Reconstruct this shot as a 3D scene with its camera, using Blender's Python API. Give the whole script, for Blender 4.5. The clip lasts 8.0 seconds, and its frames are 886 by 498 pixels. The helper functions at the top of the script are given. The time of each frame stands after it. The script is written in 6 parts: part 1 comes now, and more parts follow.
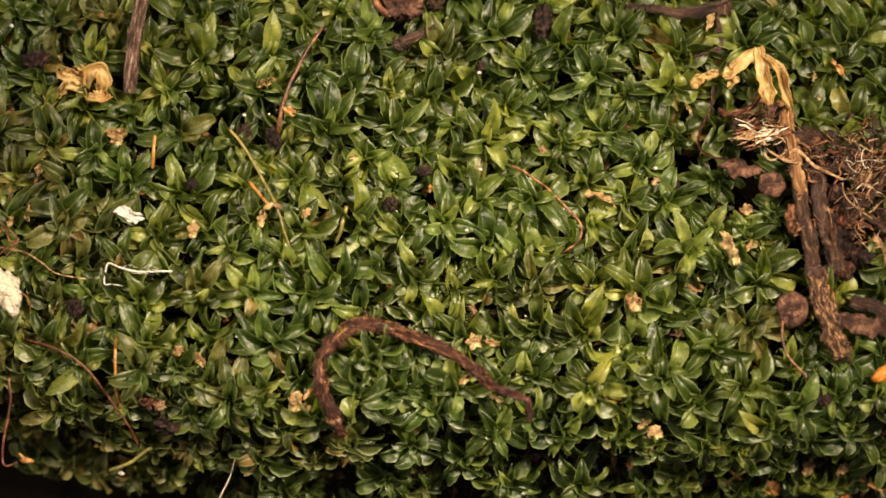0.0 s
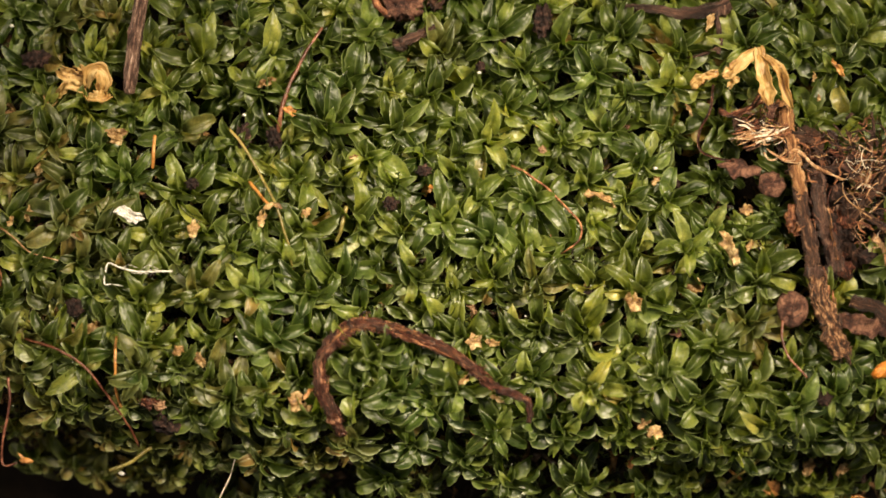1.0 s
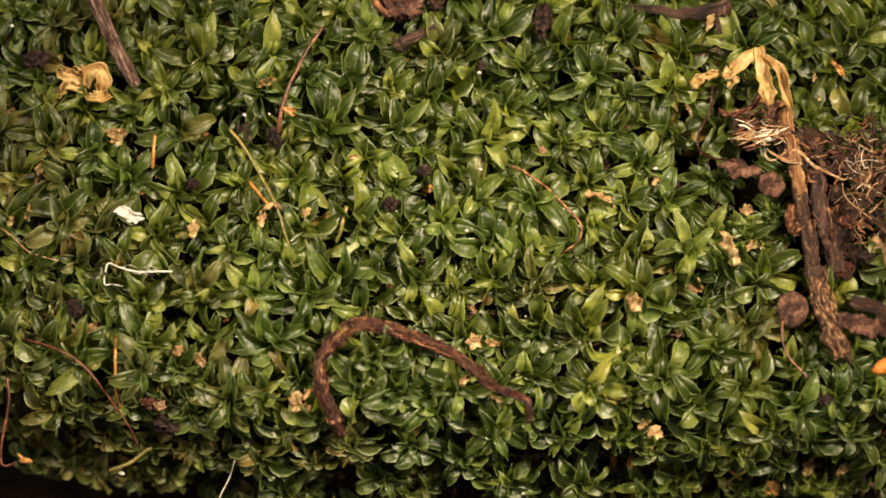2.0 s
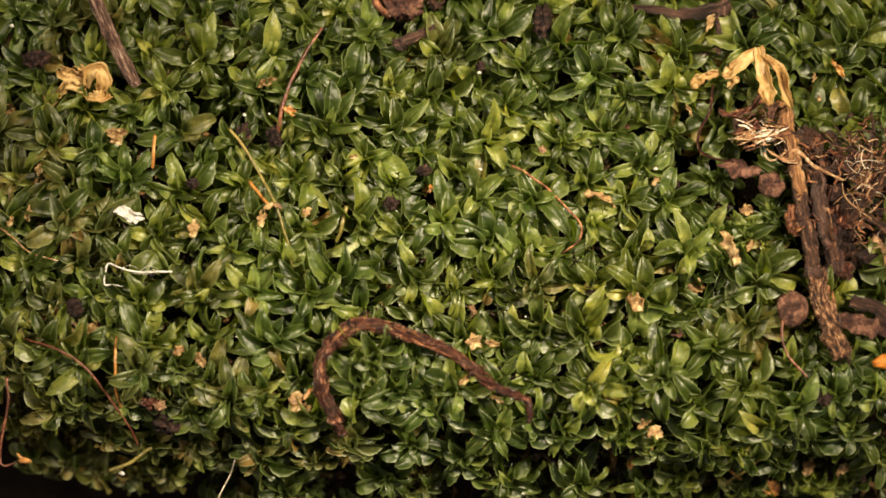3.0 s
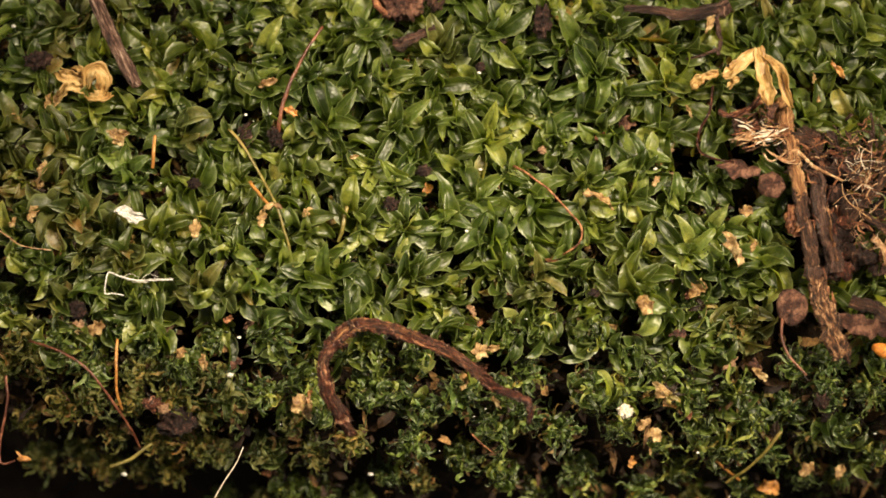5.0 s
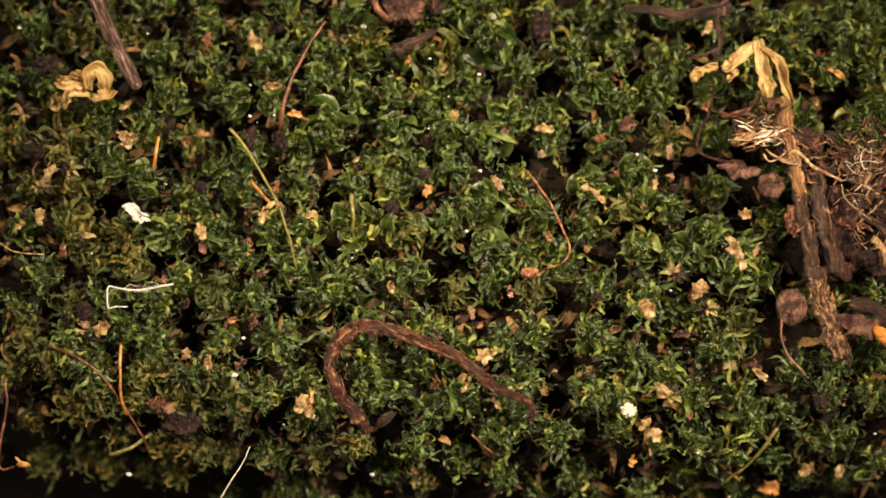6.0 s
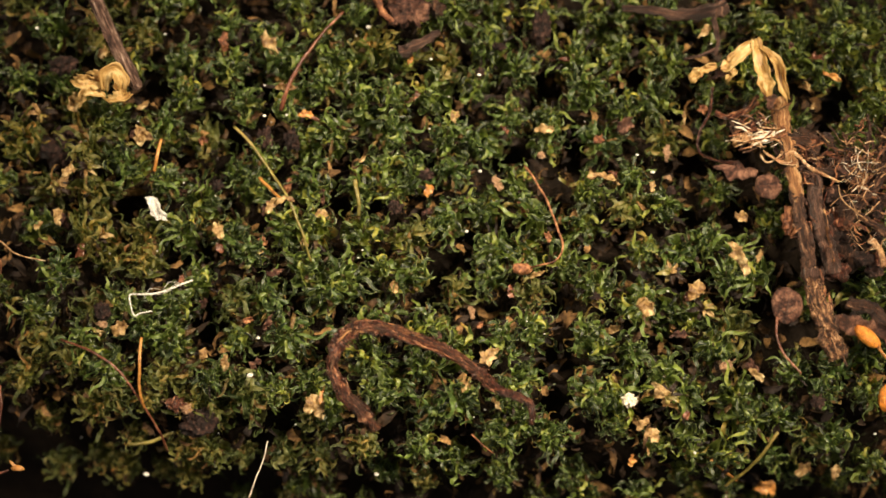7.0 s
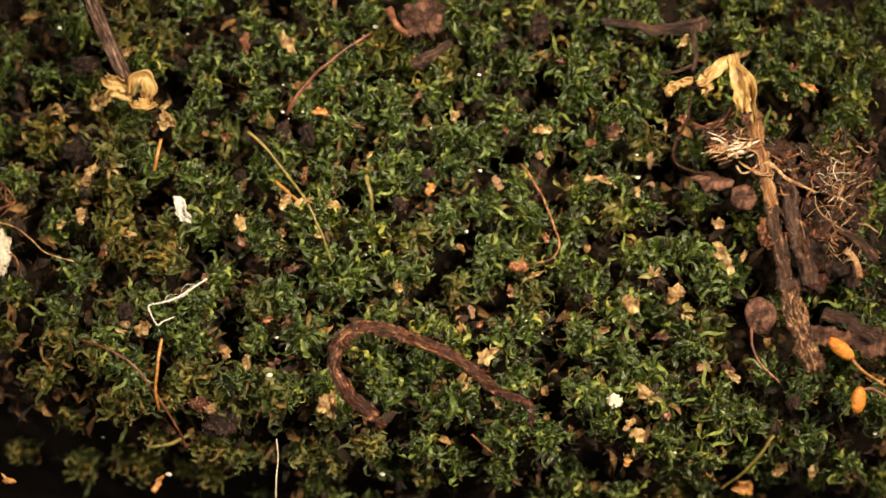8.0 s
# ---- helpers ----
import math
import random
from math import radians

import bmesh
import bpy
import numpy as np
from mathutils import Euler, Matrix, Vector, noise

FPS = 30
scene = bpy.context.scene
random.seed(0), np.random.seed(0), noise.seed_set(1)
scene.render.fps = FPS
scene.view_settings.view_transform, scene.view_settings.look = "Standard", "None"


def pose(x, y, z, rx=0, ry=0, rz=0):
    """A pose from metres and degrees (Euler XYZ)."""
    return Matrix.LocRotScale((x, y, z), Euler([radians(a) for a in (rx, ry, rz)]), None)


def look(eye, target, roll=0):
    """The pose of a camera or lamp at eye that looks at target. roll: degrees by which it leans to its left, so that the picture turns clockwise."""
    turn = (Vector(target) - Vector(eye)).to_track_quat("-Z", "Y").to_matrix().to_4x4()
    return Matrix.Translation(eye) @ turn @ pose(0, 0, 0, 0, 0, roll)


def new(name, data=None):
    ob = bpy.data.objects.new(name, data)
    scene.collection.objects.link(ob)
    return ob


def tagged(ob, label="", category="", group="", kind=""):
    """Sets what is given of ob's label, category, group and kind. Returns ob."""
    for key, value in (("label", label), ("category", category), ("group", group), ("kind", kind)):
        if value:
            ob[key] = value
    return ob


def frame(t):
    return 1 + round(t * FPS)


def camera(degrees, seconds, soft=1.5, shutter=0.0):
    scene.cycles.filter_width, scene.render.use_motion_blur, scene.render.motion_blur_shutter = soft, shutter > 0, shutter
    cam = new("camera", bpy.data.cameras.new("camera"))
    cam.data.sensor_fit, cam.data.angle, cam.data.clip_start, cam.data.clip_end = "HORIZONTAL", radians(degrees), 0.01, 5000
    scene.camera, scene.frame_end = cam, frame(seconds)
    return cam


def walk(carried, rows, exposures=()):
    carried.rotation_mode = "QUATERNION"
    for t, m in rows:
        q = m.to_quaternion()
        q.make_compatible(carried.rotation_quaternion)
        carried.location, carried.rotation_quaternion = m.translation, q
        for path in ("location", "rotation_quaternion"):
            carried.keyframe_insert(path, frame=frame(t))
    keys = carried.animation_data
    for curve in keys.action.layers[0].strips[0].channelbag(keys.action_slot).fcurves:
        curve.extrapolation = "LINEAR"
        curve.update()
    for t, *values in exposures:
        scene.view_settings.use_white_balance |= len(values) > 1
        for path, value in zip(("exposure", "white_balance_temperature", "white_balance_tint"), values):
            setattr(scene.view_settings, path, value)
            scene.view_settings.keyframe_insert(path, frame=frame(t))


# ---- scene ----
# A mat of wet moss that dries and curls: macro view, about 125 mm across. Lengths in millimetres (MM) below.
MM = 0.001
TILT, DIST = 12.0, 0.34

cam = camera(21.0, 8.0, soft=1.62)
EYE = (0, -DIST * math.sin(radians(TILT)), DIST * math.cos(radians(TILT)))
walk(cam, [(0.0, look(EYE, (0, 0, 0))), (8.0, look(EYE, (0, 0, 0)))])
cam.data.dof.use_dof, cam.data.dof.focus_distance, cam.data.dof.aperture_fstop = True, 0.3418, 11.0

# ---- light: two soft lamps above the far side of the mat, a dark room round it ----
world = bpy.data.worlds.new("room_dark")
scene.world = world
world.use_nodes = True
world.node_tree.nodes["Background"].inputs[0].default_value = (1.0, 0.93, 0.85, 1)
world.node_tree.nodes["Background"].inputs[1].default_value = 0.15


def lamp(name, eye, target, radius, watts, colour):
    data = bpy.data.lights.new(name, "SPOT")
    data.shadow_soft_size, data.energy, data.color = radius, watts, colour
    data.spot_size, data.spot_blend = radians(24), 1.0
    ob = new(name, data)
    ob.matrix_world = look(eye, target)
    return ob


lamp("key_lamp", (0.25, 0.06, 0.42), (0.003, -0.007, 0), 0.055, 28.0, (1.0, 0.815, 0.57))
lamp("side_lamp", (-0.23, 0.08, 0.42), (0.003, -0.007, 0), 0.055, 12.0, (1.0, 0.815, 0.57))
scene.view_settings.exposure = 0.0

# ---- materials ----


def nodes_of(name):
    m = bpy.data.materials.new(name)
    m.use_nodes = True
    nt = m.node_tree
    return m, nt, nt.nodes["Principled BSDF"]


def add(nt, kind, **props):
    n = nt.nodes.new(kind)
    for k, v in props.items():
        if k == "operation":
            n.operation = v
        elif k == "blend_type":
            n.blend_type = v
        elif k == "data_type":
            n.data_type = v
    return n


def noise_node(nt, vec, scale, detail=4.0, rough=0.6):
    n = nt.nodes.new("ShaderNodeTexNoise")
    n.inputs["Scale"].default_value, n.inputs["Detail"].default_value, n.inputs["Roughness"].default_value = scale, detail, rough
    nt.links.new(vec, n.inputs["Vector"])
    return n


def ramp_node(nt, fac, stops):
    r = nt.nodes.new("ShaderNodeValToRGB")
    while len(r.color_ramp.elements) < len(stops):
        r.color_ramp.elements.new(0.5)
    for e, (p, c) in zip(r.color_ramp.elements, stops):
        e.position, e.color = p, (*c, 1)
    nt.links.new(fac, r.inputs["Fac"])
    return r


def mix_node(nt, fac, a, b, blend="MIX"):
    n = nt.nodes.new("ShaderNodeMix")
    n.data_type, n.blend_type = "RGBA", blend
    for sock, v in ((n.inputs[0], fac), (n.inputs[6], a), (n.inputs[7], b)):
        if isinstance(v, (int, float)):
            sock.default_value = v
        elif isinstance(v, tuple):
            sock.default_value = (*v, 1)
        else:
            nt.links.new(v, sock)
    return n.outputs[2]


def bump_node(nt, height, strength, dist, bsdf):
    b = nt.nodes.new("ShaderNodeBump")
    b.inputs["Strength"].default_value, b.inputs["Distance"].default_value = strength, dist
    nt.links.new(height, b.inputs["Height"])
    nt.links.new(b.outputs[0], bsdf.inputs["Normal"])


def litter_material(name, stops, scale, rough, bump, spec=0.4, islands=False, through_light=0.0, mottle=1.0, grain=0.0):
    """A mottled dry or damp surface: colours by noise at two scales, fine relief."""
    m, nt, b = nodes_of(name)
    tc = nt.nodes.new("ShaderNodeTexCoord")
    mp = nt.nodes.new("ShaderNodeMapping")
    mp.inputs["Scale"].default_value = (1.7 * MM, grain * MM, 1.0) if grain else (1, 1, 1)
    nt.links.new(tc.outputs["UV" if grain else "Object"], mp.inputs["Vector"])
    big = noise_node(nt, mp.outputs[0], scale * 1.5, 8, 0.72)
    fine = noise_node(nt, mp.outputs[0], scale * 7, 5, 0.75)
    info = nt.nodes.new("ShaderNodeNewGeometry" if islands else "ShaderNodeObjectInfo")
    rnd = info.outputs["Random Per Island" if islands else "Random"]
    s = add(nt, "ShaderNodeMath", operation="MULTIPLY_ADD")
    nt.links.new(rnd, s.inputs[0])
    s.inputs[1].default_value = 0.9 if islands else 0.07
    nt.links.new(big.outputs["Fac"], s.inputs[2])
    s2 = add(nt, "ShaderNodeMath", operation="ADD")
    nt.links.new(s.outputs[0], s2.inputs[0])
    s2.inputs[1].default_value = -0.45 if islands else -0.035
    r = ramp_node(nt, s2.outputs[0], stops)
    mot = ramp_node(nt, fine.outputs["Fac"], [(0.32, (0.30, 0.27, 0.25)), (0.5, (0.9, 0.9, 0.9)), (0.68, (1.5, 1.5, 1.5))])
    col = mix_node(nt, mottle, r.outputs[0], mot.outputs[0], "MULTIPLY")
    nt.links.new(col, b.inputs["Base Color"])
    b.inputs["Roughness"].default_value = rough
    b.inputs["Specular IOR Level"].default_value = spec
    bump_node(nt, fine.outputs["Fac"], bump, 0.0006, b)
    if through_light:
        t = nt.nodes.new("ShaderNodeBsdfTranslucent")
        nt.links.new(col, t.inputs["Color"])
        ms = nt.nodes.new("ShaderNodeMixShader")
        ms.inputs[0].default_value = through_light
        nt.links.new(b.outputs[0], ms.inputs[1])
        nt.links.new(t.outputs[0], ms.inputs[2])
        nt.links.new(ms.outputs[0], nt.nodes["Material Output"].inputs["Surface"])
    return m


def moss_leaf_material(name, stops, islands=False, rough=0.40, margin=0.6, through_light=0.40, gloss=0.7):
    """Thin glossy moss leaf: green with a faint paler midrib and margin, cells as fine relief, light through the blade."""
    m, nt, b = nodes_of(name)
    tc = nt.nodes.new("ShaderNodeTexCoord")
    info = nt.nodes.new("ShaderNodeObjectInfo")
    geo = nt.nodes.new("ShaderNodeNewGeometry")
    area = noise_node(nt, geo.outputs["Position"], 60.0, 3, 0.6)
    base = ramp_node(nt, geo.outputs["Random Per Island"] if islands else info.outputs["Random"], stops)
    hue = ramp_node(nt, area.outputs["Fac"], [(0.36, (0.72, 0.86, 0.95)), (0.52, (1.0, 1.0, 1.0)), (0.68, (1.24, 1.10, 0.9))])
    col = mix_node(nt, 1.0, base.outputs[0], hue.outputs[0], "MULTIPLY")
    if islands:
        tuft = ramp_node(nt, info.outputs["Random"], [(0.0, (0.70, 0.80, 0.85)), (0.5, (1.0, 1.0, 1.0)), (1.0, (1.30, 1.18, 0.95))])
        col = mix_node(nt, 1.0, col, tuft.outputs[0], "MULTIPLY")
    patch = noise_node(nt, tc.outputs["Object"], 520.0, 3, 0.55)
    pt = ramp_node(nt, patch.outputs["Fac"], [(0.34, (0.62, 0.68, 0.6)), (0.5, (1.0, 1.0, 1.0)), (0.66, (1.45, 1.32, 1.35))])
    col = mix_node(nt, 1.0, col, pt.outputs[0], "MULTIPLY")
    cells = noise_node(nt, tc.outputs["Object"], 3400.0, 3, 0.6)
    ct = ramp_node(nt, cells.outputs["Fac"], [(0.35, (0.80, 0.82, 0.78)), (0.65, (1.2, 1.18, 1.22))])
    col = mix_node(nt, 1.0, col, ct.outputs[0], "MULTIPLY")
    across = nt.nodes.new("ShaderNodeSeparateXYZ")
    nt.links.new(tc.outputs["UV"], across.inputs[0])
    off = add(nt, "ShaderNodeMath", operation="SUBTRACT")
    nt.links.new(across.outputs["Y"], off.inputs[0])
    off.inputs[1].default_value = 0.5
    ab = add(nt, "ShaderNodeMath", operation="ABSOLUTE")
    nt.links.new(off.outputs[0], ab.inputs[0])
    g = margin
    vein = ramp_node(nt, ab.outputs[0], [(0.0, (0.5 * g, 0.5 * g, 0.5 * g)), (0.05, (0.0, 0.0, 0.0)), (0.40, (0.0, 0.0, 0.0)), (0.46, (0.45 * g, 0.45 * g, 0.45 * g)), (0.5, (g, g, g))])
    col = mix_node(nt, vein.outputs[0], col, (0.36, 0.42, 0.17))
    tip = ramp_node(nt, across.outputs["X"], [(0.0, (1.10, 1.05, 0.8)), (0.3, (1.0, 1.0, 1.0)), (0.85, (1.0, 1.0, 1.0)), (1.0, (1.5, 1.3, 1.2))])
    col = mix_node(nt, 1.0, col, tip.outputs[0], "MULTIPLY")
    nt.links.new(col, b.inputs["Base Color"])
    b.inputs["Roughness"].default_value = rough
    b.inputs["Specular IOR Level"].default_value = gloss
    pucker = noise_node(nt, tc.outputs["Object"], 620.0, 2, 0.5)
    low = nt.nodes.new("ShaderNodeBump")
    low.inputs["Strength"].default_value, low.inputs["Distance"].default_value = 0.55, 0.0006
    nt.links.new(pucker.outputs["Fac"], low.inputs["Height"])
    fine = nt.nodes.new("ShaderNodeBump")
    fine.inputs["Strength"].default_value, fine.inputs["Distance"].default_value = 0.35, 0.00012
    nt.links.new(cells.outputs["Fac"], fine.inputs["Height"])
    nt.links.new(low.outputs[0], fine.inputs["Normal"])
    nt.links.new(fine.outputs[0], b.inputs["Normal"])
    t = nt.nodes.new("ShaderNodeBsdfTranslucent")
    glow = mix_node(nt, 1.0, col, (1.6, 1.65, 0.6), "MULTIPLY")
    nt.links.new(glow, t.inputs["Color"])
    ms = nt.nodes.new("ShaderNodeMixShader")
    ms.inputs[0].default_value = through_light
    nt.links.new(b.outputs[0], ms.inputs[1])
    nt.links.new(t.outputs[0], ms.inputs[2])
    nt.links.new(ms.outputs[0], nt.nodes["Material Output"].inputs["Surface"])
    return m


LEAF = moss_leaf_material("moss_leaf", [
    (0.0, (0.038, 0.062, 0.007)), (0.40, (0.060, 0.090, 0.012)), (0.74, (0.118, 0.162, 0.025)), (0.92, (0.250, 0.300, 0.058)),
    (0.985, (0.31, 0.33, 0.08)), (0.995, (0.28, 0.21, 0.06)), (1.0, (0.30, 0.19, 0.06))], rough=0.36, margin=0.75, through_light=0.50, gloss=1.0)
# inner leaves in darker greens than LEAF; tuft shade is put into the colour
SHADED_UNDER = moss_leaf_material("inner_leaf_shaded", [
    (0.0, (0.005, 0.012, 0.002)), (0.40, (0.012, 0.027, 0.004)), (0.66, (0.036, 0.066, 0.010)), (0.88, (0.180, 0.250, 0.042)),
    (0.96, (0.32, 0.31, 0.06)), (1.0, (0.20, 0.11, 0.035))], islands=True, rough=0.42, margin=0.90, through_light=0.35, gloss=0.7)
AGED = moss_leaf_material("yellowed_leaf", [
    (0.0, (0.042, 0.056, 0.012)), (0.4, (0.078, 0.092, 0.020)), (0.7, (0.120, 0.125, 0.030)), (0.9, (0.17, 0.155, 0.042)), (1.0, (0.19, 0.12, 0.035))])
AGED_UNDER = moss_leaf_material("yellowed_inner_leaf", [
    (0.0, (0.022, 0.030, 0.006)), (0.35, (0.046, 0.058, 0.012)), (0.65, (0.10, 0.10, 0.024)), (0.85, (0.22, 0.18, 0.055)), (0.94, (0.20, 0.10, 0.030)), (1.0, (0.10, 0.040, 0.014))],
    islands=True, rough=0.48, margin=0.6, through_light=0.36, gloss=0.4)
SKIRT = litter_material("dead_moss_leaf", [(0.1, (0.010, 0.004, 0.002)), (0.4, (0.036, 0.016, 0.005)), (0.65, (0.10, 0.054, 0.014)), (0.88, (0.27, 0.17, 0.045)), (1.0, (0.11, 0.12, 0.03))],
                        400, 0.45, 0.4, 0.5, islands=True, through_light=0.25, mottle=0.7)
LITTER = litter_material("rotten_litter", [(0.15, (0.010, 0.004, 0.002)), (0.45, (0.026, 0.012, 0.004)), (0.7, (0.085, 0.040, 0.012)), (0.95, (0.36, 0.20, 0.07))], 300, 0.6, 0.6, islands=True)
STEM = litter_material("moss_stem", [(0.3, (0.05, 0.03, 0.012)), (0.7, (0.09, 0.085, 0.02))], 500, 0.6, 0.4)
SOIL = litter_material("dark_soil", [(0.3, (0.010, 0.007, 0.005)), (0.6, (0.024, 0.016, 0.010)), (0.8, (0.05, 0.03, 0.018))], 260, 0.9, 1.0, 0.15)
ROOT = litter_material("root_bark", [(0.40, (0.012, 0.004, 0.003)), (0.50, (0.075, 0.019, 0.010)), (0.57, (0.24, 0.075, 0.036)), (0.63, (0.74, 0.40, 0.22))],
                       1150, 0.32, 1.0, 0.8, grain=0.40)
STICK = litter_material("grey_stick_bark", [(0.38, (0.030, 0.012, 0.009)), (0.47, (0.13, 0.065, 0.046)), (0.54, (0.33, 0.20, 0.145)), (0.63, (0.80, 0.62, 0.50))],
                        1000, 0.5, 0.9, 0.5, grain=0.22)
TWIG = litter_material("brown_twig_bark", [(0.40, (0.012, 0.005, 0.004)), (0.52, (0.055, 0.022, 0.012)), (0.60, (0.15, 0.066, 0.034)), (0.69, (0.60, 0.34, 0.19))],
                       800, 0.55, 1.0, 0.5, grain=0.30)
DARKTWIG = litter_material("dark_twig_bark", [(0.38, (0.020, 0.009, 0.007)), (0.48, (0.072, 0.033, 0.023)), (0.56, (0.17, 0.085, 0.057)), (0.66, (0.46, 0.28, 0.19))], 800, 0.45, 1.0, 0.6, grain=0.18)
BARE = litter_material("bare_orange_wood", [(0.38, (0.09, 0.032, 0.012)), (0.49, (0.30, 0.13, 0.050)), (0.57, (0.52, 0.28, 0.115)), (0.67, (0.80, 0.58, 0.33))], 700, 0.55, 0.9, 0.45, grain=0.16)
SPECKLED = litter_material("speckled_twig_bark", [(0.43, (0.014, 0.006, 0.004)), (0.50, (0.065, 0.025, 0.013)), (0.56, (0.27, 0.115, 0.048)), (0.62, (0.84, 0.52, 0.28))], 1000, 0.55, 1.0, 0.5, grain=0.35)
FIBRE = litter_material("pale_wood_fibre", [(0.36, (0.16, 0.065, 0.028)), (0.5, (0.46, 0.26, 0.12)), (0.66, (0.82, 0.63, 0.42))], 500, 0.6, 0.5, 0.4)
ROOTLET = litter_material("brown_rootlet", [(0.38, (0.045, 0.013, 0.006)), (0.5, (0.20, 0.072, 0.030)), (0.64, (0.48, 0.23, 0.10))], 600, 0.6, 0.4)
TAN = litter_material("tan_dead_leaf", [(0.36, (0.13, 0.055, 0.018)), (0.5, (0.40, 0.25, 0.095)), (0.64, (0.74, 0.58, 0.31))], 320, 0.4, 0.35, 0.5, through_light=0.25, mottle=0.6)
PETAL = litter_material("withered_petal", [(0.38, (0.26, 0.11, 0.030)), (0.47, (0.58, 0.36, 0.12)), (0.56, (0.78, 0.58, 0.26)), (0.68, (0.85, 0.74, 0.46))], 260, 0.32, 0.25, 0.6, through_light=0.3, mottle=0.25, grain=0.3)
BROWNLEAF = litter_material("brown_dead_leaf", [(0.42, (0.028, 0.010, 0.007)), (0.51, (0.098, 0.039, 0.025)), (0.62, (0.26, 0.13, 0.082))], 420, 0.55, 0.8, 0.4)
SETA_RED = litter_material("red_seta", [(0.4, (0.055, 0.016, 0.009)), (0.52, (0.15, 0.050, 0.026)), (0.68, (0.36, 0.16, 0.09))], 300, 0.35, 0.2, 0.6)
SETA_OLIVE = litter_material("olive_seta", [(0.3, (0.085, 0.080, 0.016)), (0.5, (0.19, 0.155, 0.035)), (0.7, (0.38, 0.25, 0.08))], 160, 0.35, 0.2, 0.6)
SETA_ORANGE = litter_material("orange_seta", [(0.3, (0.24, 0.085, 0.018)), (0.55, (0.46, 0.21, 0.05)), (0.75, (0.70, 0.42, 0.15))], 220, 0.35, 0.2, 0.6)
SEED = litter_material("orange_seed_coat", [(0.3, (0.45, 0.12, 0.015)), (0.55, (0.72, 0.26, 0.03)), (0.75, (0.85, 0.42, 0.09))], 500, 0.35, 0.5, 0.6)
WHITE = litter_material("white_fluff", [(0.3, (0.66, 0.62, 0.56)), (0.6, (0.85, 0.83, 0.79))], 800, 0.6, 0.5)
IVORY = litter_material("ivory_husk", [(0.3, (0.50, 0.36, 0.22)), (0.5, (0.80, 0.70, 0.56)), (0.7, (0.88, 0.82, 0.72))], 500, 0.5, 0.5)
CRUMB = litter_material("dark_soil_crumb", [(0.42, (0.010, 0.004, 0.003)), (0.52, (0.042, 0.018, 0.013)), (0.60, (0.10, 0.046, 0.033)), (0.69, (0.32, 0.19, 0.14))], 900, 0.6, 1.0, 0.4)
PINK = litter_material("pale_pink_crumb", [(0.3, (0.19, 0.09, 0.045)), (0.6, (0.50, 0.31, 0.18)), (0.8, (0.74, 0.55, 0.38))], 900, 0.45, 0.8)

# ---- the shape of the mat and how it dries ----


def edge(x, y):
    """How far (mm) a place lies past the brow where the sod falls away."""
    return (-21.0 - y) + 0.19 * max(0.0, -20.0 - x) + 0.05 * max(0.0, x - 30)


def fall(d):
    """How deep (mm) the sod has dropped at d mm past its brow."""
    return 20.0 * (max(0.0, d) / 12.0) ** 1.7


def seated(at):
    """The place (mm) of a thing that lies past the brow, let down onto the falling side along the line of sight."""
    d = edge(at[0], at[1])
    drop = min(10.0, fall(d) - 13.0 * (d / 12.0) ** 2) if d > 0 else 0.0
    eye = Vector(EYE) / MM
    p = Vector(at)
    return p + (p - eye) * (drop / (eye.z - p.z))


def rise(x, y):
    """Height (mm) of the canopy at a place (mm): a low cushion that falls away in front."""
    d = edge(x, y)
    z = 0.7 * math.sin(x * 0.19 + 1.0) * math.cos(y * 0.23) + 0.5 * math.sin(x * 0.41 - y * 0.33)
    if d > 0:
        z -= min(44.0, fall(d))
    if x < -42 and d > 13:
        z -= min(40.0, 4.5 * (d - 13.0) * soft(-42, -56, x))
    side = max(0.0, -53.0 - x)
    return z - 0.010 * side * side


def soft(a, b, t):
    u = min(1.0, max(0.0, (t - a) / (b - a)))
    return u * u * (3 - 2 * u)


def along(table, t):
    """A value between the rows (t, value) of a short table."""
    for (a, u), (b, v) in zip(table, table[1:]):
        if t <= b:
            return u + (v - u) * min(1.0, max(0.0, (t - a) / (b - a)))
    return table[-1][1]


PULL_L = [(0, 0), (4.7, 0.05), (6.0, 0.95), (6.5, 1.6), (7.0, 3.5), (7.5, 5.8), (8.0, 6.8)]
PULL_R = [(0, 0), (6.5, 0.0), (7.0, -0.5), (7.5, -2.5), (8.0, -3.9)]
PULL_M = [(0, 0), (3.5, 0.35), (4.5, 0.75), (6.0, 1.9), (7.0, 1.8), (7.5, 1.6), (8.0, 1.5)]
PULL_T = [(0, 0), (6.0, -0.2), (6.5, -0.3), (7.0, -0.5), (7.5, -1.2), (8.0, -1.9)]


def drift(x, y, t):
    """How far (mm) the shrinking mat has carried a place by t: both ends draw in towards the middle."""
    left, right = soft(5.0, -42.0, x), soft(8.0, 46.0, x)
    mid = math.exp(-((x - 27) / 11) ** 2 - ((y + 9) / 10) ** 2)
    dx = along(PULL_L, t) * left + along(PULL_R, t) * right + along(PULL_M, t) * mid
    up = math.exp(-((x + 28) / 18) ** 2 - ((y - 8) / 10) ** 2)
    dy = along(PULL_T, t) * right * soft(-30, 30, y) * 1.2 - along(PULL_T, t) * up * 1.3
    dy -= 0.45 * along(PULL_M, t) * math.exp(-((x - 6) / 14) ** 2 - ((y + 14) / 8) ** 2)
    return dx, dy


def onset(x, y):
    """When the moss at a place starts to curl: the brow first, the middle last."""
    return 4.72 - 1.10 * soft(2.0, -22.0, y) - 0.25 * soft(-30.0, -60.0, x)


